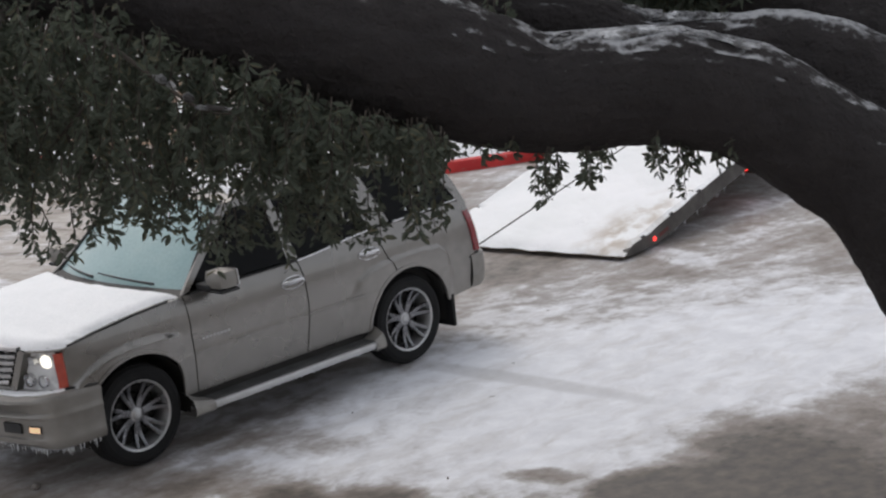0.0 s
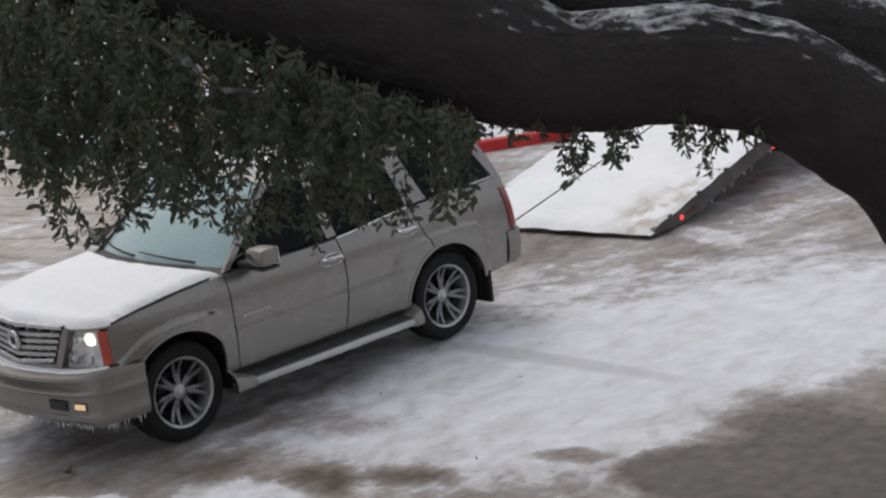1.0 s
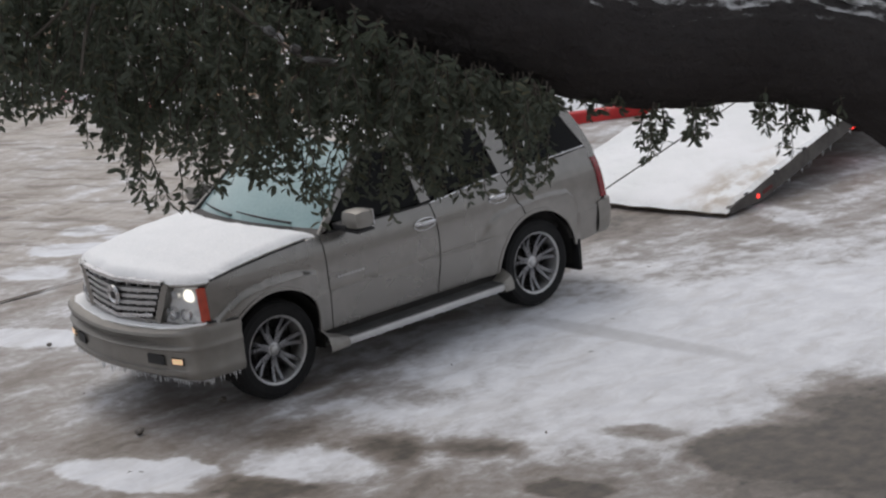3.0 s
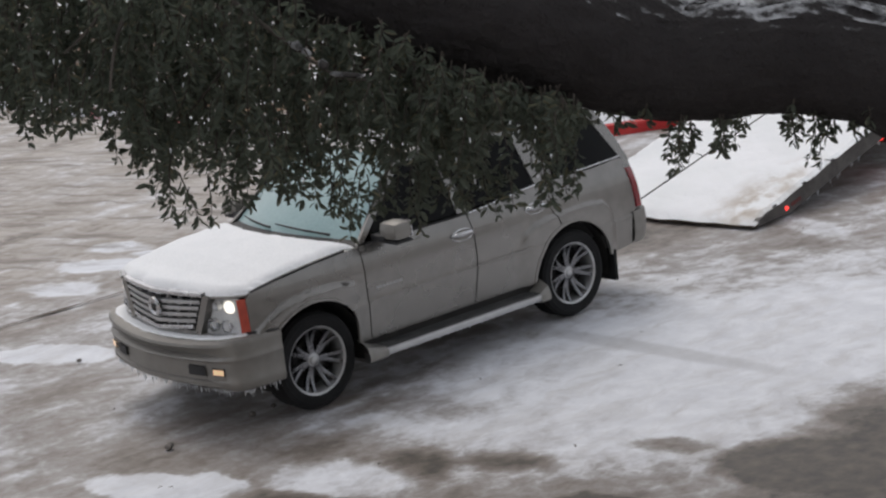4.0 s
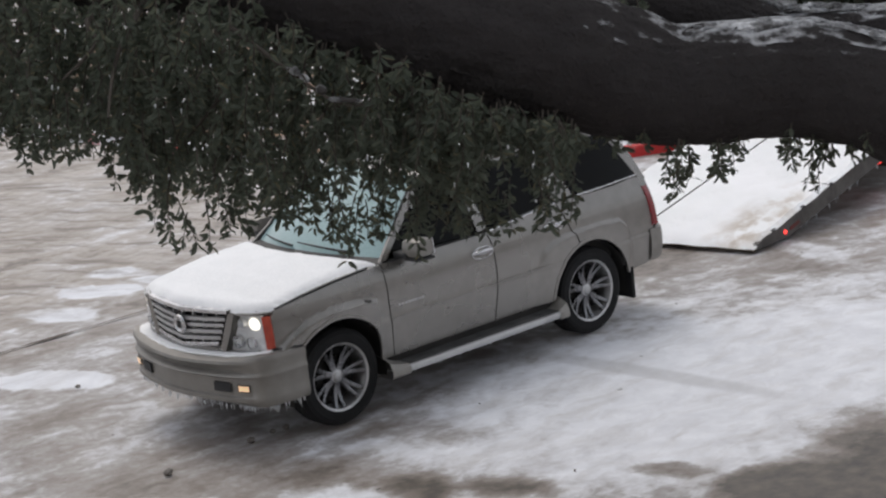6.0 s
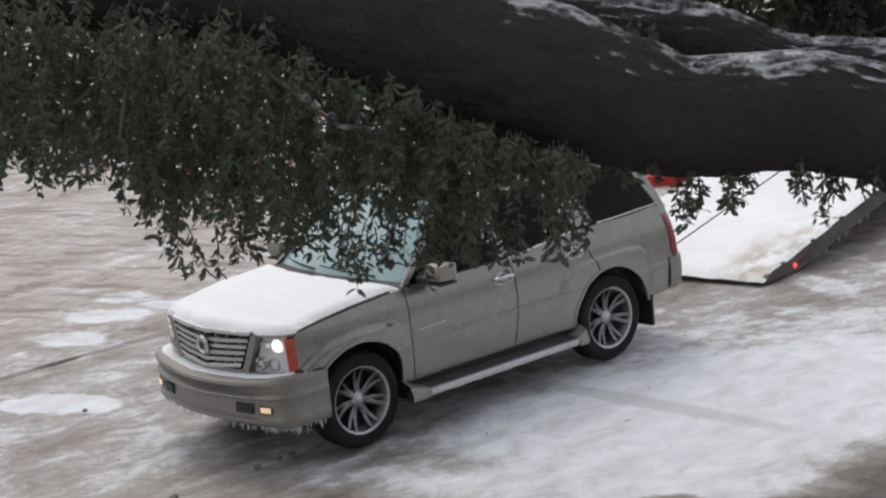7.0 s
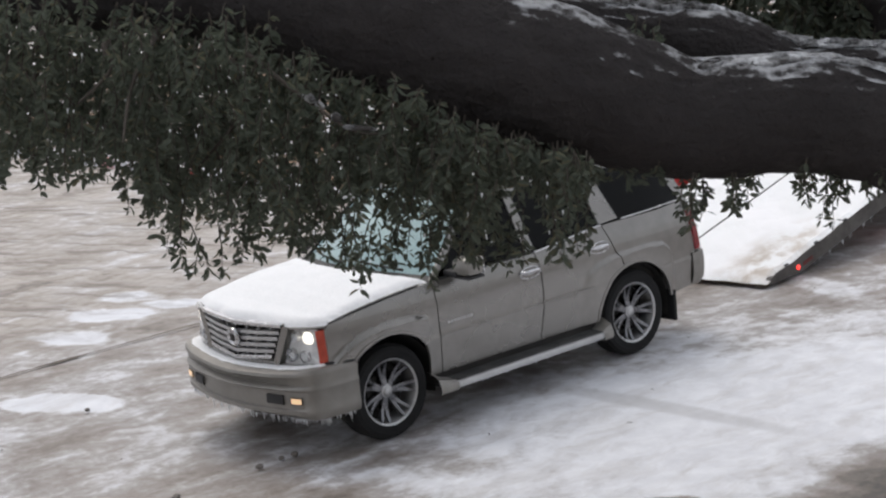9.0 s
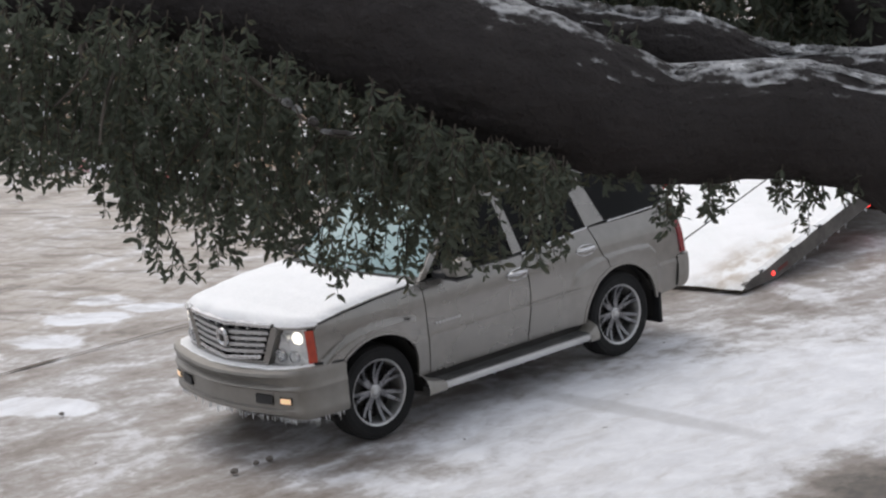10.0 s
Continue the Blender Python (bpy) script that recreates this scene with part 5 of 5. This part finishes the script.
        for za, zb in ((0.764, 0.777), (1.086, 1.100)):
            bm = bmesh.new()
            rows = []
            for i in range(11):
                y = (0.537 if za < 1 else 0.675) + (0.378 if za < 1 else 0.240) * i / 10
                x = front_x(y, 0.9)
                x = min(x, front_x(0.912, 0.9) + (0.912 - y) * 3) if y > 0.86 else x
                rows.append([(x - 0.05, s * y, za), (x + 0.006, s * y, za), (x + 0.006, s * y, zb), (x - 0.05, s * y, zb)])
            sheet(bm, rows)
            part("lamp_trim", bm, M_PAINT, hl)
    # bumper, wrapped round both corners
    plan = [(3.27, 1.0), (3.43, 0.996), (3.57, 0.982), (3.68, 0.945), (3.745, 0.87), (3.785, 0.76), (3.83, 0.58), (3.87, 0.36), (3.895, 0.16), (3.90, 0.0)]
    plan = plan + [(x, -y) for x, y in plan[-2::-1]]
    plan = spline(plan, 72)
    prof = [(-0.20, 0.788), (-0.06, 0.782), (-0.015, 0.772), (0.006, 0.752), (0.010, 0.728), (-0.012, 0.705), (-0.022, 0.660), (-0.026, 0.640), (0.004, 0.624), (0.012, 0.612), (0.006, 0.600), (-0.014, 0.590), (-0.016, 0.50), (-0.016, 0.445), (-0.002, 0.435), (-0.004, 0.40), (-0.05, 0.36), (-0.10, 0.35)]
    rows = []
    for i, p in enumerate(plan):
        a, b = plan[max(i - 1, 0)], plan[min(i + 1, len(plan) - 1)]
        n = Vector((-(b[1] - a[1]), b[0] - a[0])).normalized()
        if n.dot(Vector((p[0] - 3.0, p[1]))) < 0:
            n = -n
        mid = 1 - min(1, abs(p[1]) / 0.95) ** 2
        relief = 0.25 + 0.75 * min(1, mid * 1.8)
        prof_here = [(o if z > 0.76 else -0.006 + (o + 0.006) * relief, z) for o, z in prof]
        rows.append([(p[0] + n.x * o * (1.0 + 0.8 * mid), p[1] + n.y * o, z - (0.035 * mid if z > 0.7 else 0.01 * mid)) for o, z in prof_here])
    bm = bmesh.new()
    sheet(bm, rows)
    bumper = part("front_bumper", bm, M_PAINT_DIRTY, suv, "pewter front bumper with icicles")
    part("bumper_step", boxed(3.55, 3.80, -0.62, 0.62, 0.68, 0.745, 0.02), M_PAINT_DIRTY, bumper)
    for s in (1, -1):
        def on_bumper(name, y0, y1, z0, z1, mat, push, parent, label=""):
            bm = bmesh.new()
            rows = []
            for i in range(7):
                y = y0 + (y1 - y0) * i / 6
                x = float(np.interp(y, [p[1] for p in plan[:37]][::-1], [p[0] for p in plan[:37]][::-1])) - 0.008 + push
                rows.append([(x - 0.03, s * y, z0), (x, s * y, z0 + 0.006), (x, s * y, z1 - 0.006), (x - 0.03, s * y, z1)])
            sheet(bm, rows)
            return part(name, bm, mat, parent, label)
        on_bumper("fog_recess", 0.735, 0.855, 0.478, 0.548, M_BLACK, 0.002, bumper)
        on_bumper("fog_lamp", 0.745, 0.845, 0.485, 0.54, M_FOG, 0.006, bumper, "lit amber-white fog lamp")
        on_bumper("air_slot", 0.48, 0.66, 0.468, 0.555, M_BLACK, 0.003, bumper)
    bm = bmesh.new()
    rows = []
    for i, p in enumerate(plan[8:65]):
        h = 0.005 + 0.004 * noise.noise((i * 0.4, 0, 3))
        q = 0.62 + 0.12 * noise.noise((i * 0.3, 5, 0))
        n = Vector((p[0] - 3.2, p[1] * 0.6)).normalized()
        mid = 1 - min(1, abs(p[1]) / 0.95) ** 2
        z = 0.781 - 0.035 * mid
        rows.append([(p[0] - n.x * o, p[1] - n.y * o, z + dz) for o, dz in ((0.17, 0.0), (0.14, h), (0.13 - 0.10 * q, h * 0.8), (0.13 - 0.13 * q, -0.012))])
    sheet(bm, rows)
    part("bumper_snow", bm, M_SNOW, bumper, "thin crust of snow on the bumper")
    rnd = random.Random(5)
    bm = bmesh.new()
    for k in range(210):
        i = rnd.uniform(3, 69)
        p = plan[int(i)]
        c = Vector((p[0] - rnd.uniform(0.02, 0.09), p[1] * 0.97, 0.36))
        ln = rnd.uniform(0.02, 0.11) * (0.5 + 0.5 * abs(noise.noise((i * 0.4, 0, 0)) * 2))
        tube(bm, [c, c + Vector((0, 0, -ln * 0.5)), c + Vector((0, 0, -ln))], [0.0042, 0.0028, 0.0006], 5)
    tagged(part("icicle_fringe", bm, M_ICE, bumper, "fringe of small icicles"), kind="stuff")
    bm = bmesh.new()
    for k in range(28):
        c = Vector((rnd.uniform(0.6, 2.3), 1.105, 0.303))
        ln = rnd.uniform(0.008, 0.022)
        tube(bm, [c, c + Vector((0, 0, -ln))], [0.005, 0.0008], 5)
    tagged(part("board_ice", bm, M_ICE, suv, "small icicles under the running board"), kind="stuff")
    # rear: gate, glass, bumper, tow hook
    bm = bmesh.new()
    rows = []
    for z, x, w in ((0.55, -0.985, 0.86), (0.8, -1.0, 0.88), (1.1, -0.985, 0.87), (1.3, -0.94, 0.85), (1.34, -0.93, 0.84)):
        rows.append([(x - 0.03 * (1 - (y) ** 2), y * w, z) for y in np.linspace(-1, 1, 11)])
    sheet(bm, rows)
    gate = part("tailgate", bm, M_PAINT, suv)
    bm = bmesh.new()
    rows = []
    for z, x, w in ((1.34, -0.93, 0.84), (1.6, -0.84, 0.74), (1.80, -0.745, 0.68)):
        rows.append([(x - 0.03 * (1 - (y) ** 2), y * w, z) for y in np.linspace(-1, 1, 11)])
    sheet(bm, rows)
    part("rear_glass", bm, M_TINT, gate, "dark tinted rear pane")
    rp = [(-0.86, 0.962), (-0.98, 0.955), (-1.07, 0.91), (-1.115, 0.80), (-1.13, 0.5), (-1.135, 0.0)]
    rp = spline(rp + [(x, -y) for x, y in rp[-2::-1]], 40)
    rows = []
    for x, y in rp:
        k = Vector((x + 0.4, y)).normalized()
        rows.append([(x - k.x * o, y - k.y * o, z) for o, z in ((0.14, 0.805), (0.03, 0.80), (0.004, 0.785), (-0.004, 0.70), (0.0, 0.60), (0.012, 0.52), (0.04, 0.475), (0.10, 0.46))])
    bm = bmesh.new()
    sheet(bm, rows)
    part("rear_bumper", bm, M_PAINT_DIRTY, suv)
    part("spoiler", boxed(-0.86, -0.62, -0.66, 0.66, 1.835, 1.875, 0.015), M_PAINT, gate)
    # dark underside and cabin floor, seats behind the glass
    part("underbody", boxed(-0.9, 3.35, -0.60, 0.60, 0.30, 0.62, 0.03), M_UNDER, suv)
    part("sill", boxed(0.47, 2.45, -0.95, 0.95, 0.33, 0.46, 0.02), M_UNDER, suv)
    part("cabin_lining", boxed(-0.88, 2.2, -0.86, 0.86, 0.62, 1.10, 0.03), M_UNDER, suv)
    for x, y in ((1.35, 0.42), (1.35, -0.42), (0.45, 0.42), (0.45, -0.42)):
        seat = part("seat", boxed(x - 0.25, x + 0.25, y - 0.25, y + 0.25, 1.08, 1.22, 0.05), M_BLACK, suv, "dark seat")
        part("backrest", boxed(x - 0.32, x - 0.18, y - 0.24, y + 0.24, 1.2, 1.58, 0.05), M_BLACK, seat)
        part("headrest", boxed(x - 0.31, x - 0.21, y - 0.13, y + 0.13, 1.6, 1.74, 0.04), M_BLACK, seat)
    # the cabin stands a little lower and farther forward towards its top
    for ob in suv.children_recursive:
        for v in ob.data.vertices:
            z = v.co.z
            v.co.x += float(np.interp(z, [0.85, 1.25, 1.8], [0.0, 0.025, 0.045]))
            v.co.z -= float(np.interp(z, [0.95, 1.25, 1.8], [0.0, 0.013, 0.03]))
    wheels = [build_wheel(suv, x, y) for x in (2.935, 0.0) for y in (0.84, -0.84)]
    return suv, wheels


def snow_cover(name, parent, top, near, far, y0, y1, depth, seed, label):
    """Snow lying on a panel, thinning to a ragged edge."""
    bm = bmesh.new()
    rows = []
    n, m = 54, 48
    for i in range(n + 1):
        u = i / n
        row = []
        for j in range(m + 1):
            v = j / m
            y = y0 + (y1 - y0) * v
            x0, x1 = near(y), far(y)
            x = x0 + (x1 - x0) * u
            rag = 0.028 * noise.noise((x * 4, y * 4, seed)) + 0.02 * noise.noise((x * 11, y * 11, seed))
            e = min(u * (x1 - x0), (1 - u) * (x1 - x0), v * (y1 - y0), (1 - v) * (y1 - y0)) + rag - 0.012
            k = min(1, max(0, e / 0.10))
            h = depth * (k * (2 - k)) * (1 + 0.25 * noise.noise((x * 1.6, y * 1.6, seed + 3)) - 0.55 * max(0, noise.noise((x * 5, y * 5, seed)) - 0.38)) - 0.02 * (k <= 0)
            row.append((x, y, top(x, y) + h))
        rows.append(row)
    sheet(bm, rows)
    return part(name, bm, M_SNOW, parent, label)


M_SPOKE = surface("dull_chrome", (0.11, 0.11, 0.115), (0.26, 0.26, 0.27), 12, 60, 0.22, 0.4, metal=1.0, bump=0.05)
M_ALLOY = surface("brushed_alloy", (0.46, 0.46, 0.46), (0.60, 0.60, 0.60), 6, 60, 0.35, 0.5, metal=0.85, bump=0.05)
SUV, WHEELS = build_suv()

# winch cable: hooked to the SUV's tail, running up the bed to the winch
HOOK, DRUM = Vector((-1.15, 0.08, 0.42)), Vector((-8.93, -1.56, 1.38))
CABLE = thing("winch_cable", Matrix.Translation(HOOK), "thin grey steel winch cable hooked to the SUV", "cable")
CABLE_BM = tube(bmesh.new(), [(0, 0, 0), (4.0, 0, 0), (7.1, 0, 0)], [0.008] * 3, 6)
part("wire", CABLE_BM, M_STEEL, CABLE)
HOOK_BM = tube(bmesh.new(), [(-0.02, 0, 0.02), (-0.04, 0, -0.03), (0.01, 0, -0.06), (0.05, 0, -0.03), (0.07, 0, 0.0), (0.16, 0, 0.0)], [0.010, 0.014, 0.015, 0.015, 0.018, 0.012], 8)
part("hook", HOOK_BM, M_RUST, CABLE, "rusty steel hook")


def small_debris():
    """Twigs, leaves and a lump of ice lying on the lot."""
    rnd = random.Random(3)
    for k, (x, y, r) in enumerate(((4.345, 0.668, 0.038), (3.52, 0.616, 0.032), (3.283, 0.577, 0.026), (3.163, 0.608, 0.030), (3.528, -2.208, 0.026))):
        bm = bmesh.new()
        bmesh.ops.create_icosphere(bm, subdivisions=2, radius=r)
        for v in bm.verts:
            v.co *= 1 + 0.4 * noise.noise(v.co * 22 + Vector((k * 3.1, 0, 0)))
            v.co.z = max(v.co.z * 0.75, -0.7 * r) + 0.66 * r
        lump = part("ice_lump", bm, M_GRIT)
        lump.location = (x, y, 0.0)
        tagged(lump, "dark lump of dirty ice on the concrete", "ice lump", "ice lumps on the lot")
    for x, y in ((0.245, 1.86), (1.05, 2.35), (1.9, 1.6), (3.6, 2.4), (-1.2, 1.0), (4.838, 1.357), (4.80, 1.45), (4.1, -0.6), (2.6, 3.4), (-3.3, 0.9), (4.6, -1.8)):
        bm = bmesh.new()
        a = rnd.uniform(0, 6.28)
        way = Vector((math.cos(a), math.sin(a), 0.15)).normalized()
        leaf(bm, Vector((0, 0, 0.004)), way, Vector((0, 0, 1)), rnd.uniform(0.04, 0.06), 0.008)
        ob = part("fallen_leaf", bm, M_TWIG)
        ob.location = (x, y, 0.004)
        tagged(ob, "dead brown oak leaf lying on the ice", "leaf", "leaves on the ground")


small_debris()


def build_parked_car():
    """A dark red car parked below, with snow round the rim of its roof."""
    car = thing("parked_car", pose(6.15, 7.76, 0, 0, 0, 319.3), "dark red parked hatchback with snow round its roof", "car")

    def loft(stations, n=16):
        bm = bmesh.new()
        rows = []
        for x, z0, z1, w in stations:
            rows.append([(x, w * math.copysign(abs(math.cos(a)) ** 0.45, math.cos(a)), (z0 + z1) / 2 + (z1 - z0) / 2 * math.copysign(abs(math.sin(a)) ** 0.45, math.sin(a))) for a in np.linspace(0, 2 * math.pi, n * 2, endpoint=False)])
        for r in rows:
            r.append(r[0])
        sheet(bm, rows)
        bmesh.ops.remove_doubles(bm, verts=bm.verts, dist=0.0005)
        return bm

    part("body", loft([(-1.55, 0.45, 0.75, 0.6), (-1.48, 0.3, 0.95, 0.8), (-1.1, 0.25, 0.97, 0.86), (0, 0.24, 0.95, 0.89), (1.2, 0.25, 0.92, 0.88), (2.0, 0.3, 0.82, 0.8), (2.25, 0.42, 0.68, 0.6)]), M_MAROON, car)
    part("glasshouse", loft([(-1.4, 0.9, 0.98, 0.7), (-1.05, 0.9, 1.36, 0.64), (-0.3, 0.9, 1.41, 0.62), (0.4, 0.9, 1.39, 0.63), (1.25, 0.88, 0.95, 0.72)]), M_TINT, car, "dark windows")
    roof = loft([(-1.0, 1.34, 1.39, 0.55), (-0.6, 1.36, 1.435, 0.62), (-0.2, 1.36, 1.445, 0.63), (0.25, 1.36, 1.43, 0.62), (0.5, 1.33, 1.38, 0.54)])
    part("roof", roof, M_MAROON, car)
    bm = bmesh.new()
    pts = [(0.75 * math.copysign(abs(math.cos(a)) ** 0.5, math.cos(a)) - 0.22, 0.56 * math.copysign(abs(math.sin(a)) ** 0.5, math.sin(a)), 1.425 - 0.03 * abs(math.cos(a)) ** 2) for a in np.linspace(0, 2 * math.pi, 49)]
    tube(bm, pts, [0.05 + 0.012 * noise.noise((i * 0.5, 0, 0)) for i in range(49)], 8, cap=False)
    part("roof_snow", bm, M_SNOW, car, "rim of snow on the roof")
    for x in (-0.95, 1.45):
        for y in (-0.78, 0.78):
            w = part("wheel", wheel_bmesh(0.31, 0.2, 0.2), M_RUBBER, car)
            w.location = (x, y, 0.31)


M_MAROON = surface("maroon_paint", (0.10, 0.018, 0.012), (0.14, 0.028, 0.018), 2, 20, 0.35, coat=0.5)
build_parked_car()

# unseen wall added behind the camera: it dims the sky and bounces light back
bm = bmesh.new()
box(bm, -14, 14, 0, 0.3, -0.2, 3.2)
box(bm, -14, 14, 0, 0.3, 6.2, 7.4)
box(bm, -14, -2.2, 0, 0.3, 3.2, 6.2)
box(bm, 2.2, 14, 0, 0.3, 3.2, 6.2)
WALL = tagged(part("wall_house", bm, M_CONCRETE, smooth=False), "unseen plain wall added behind the camera", "wall", kind="structure")
WALL.matrix_basis = pose(11.35, 12.75, 0, 0, 0, 319.3)
SLIDE = [(0.0, 0.607), (0.5, 0.532), (1.0, 0.467), (1.5, 0.412), (2.0, 0.361), (2.5, 0.304), (3.0, 0.238), (3.2, 0.214), (4.3, 0.089), (4.5, 0.065), (5.0, 0.0), (5.2, -0.026), (6.3, -0.18), (6.5, -0.209), (7.0, -0.281), (7.5, -0.356), (8.0, -0.428), (8.5, -0.494), (9.0, -0.558), (9.5, -0.628), (10.0, -0.697)]


def motions():
    """The winch draws the SUV backwards; its wheels roll and the cable runs in."""
    shift = [(t, x, 0.08 * max(x, 0)) for t, x in SLIDE]
    walk(SUV, [(t, pose(x, y, 0)) for t, x, y in shift])
    for w in WHEELS:
        px, py, pz = w.location
        walk(w, [(t, pose(px, py, pz, 0, math.degrees(x / 0.402), 0)) for t, x, y in shift])
    rows = []
    for t, x, y in shift:
        a = HOOK + Vector((x, y, 0))
        rows.append((t, Matrix.Translation(a) @ (DRUM - a).to_track_quat("X", "Z").to_matrix().to_4x4()))
    walk(CABLE, rows)


motions()
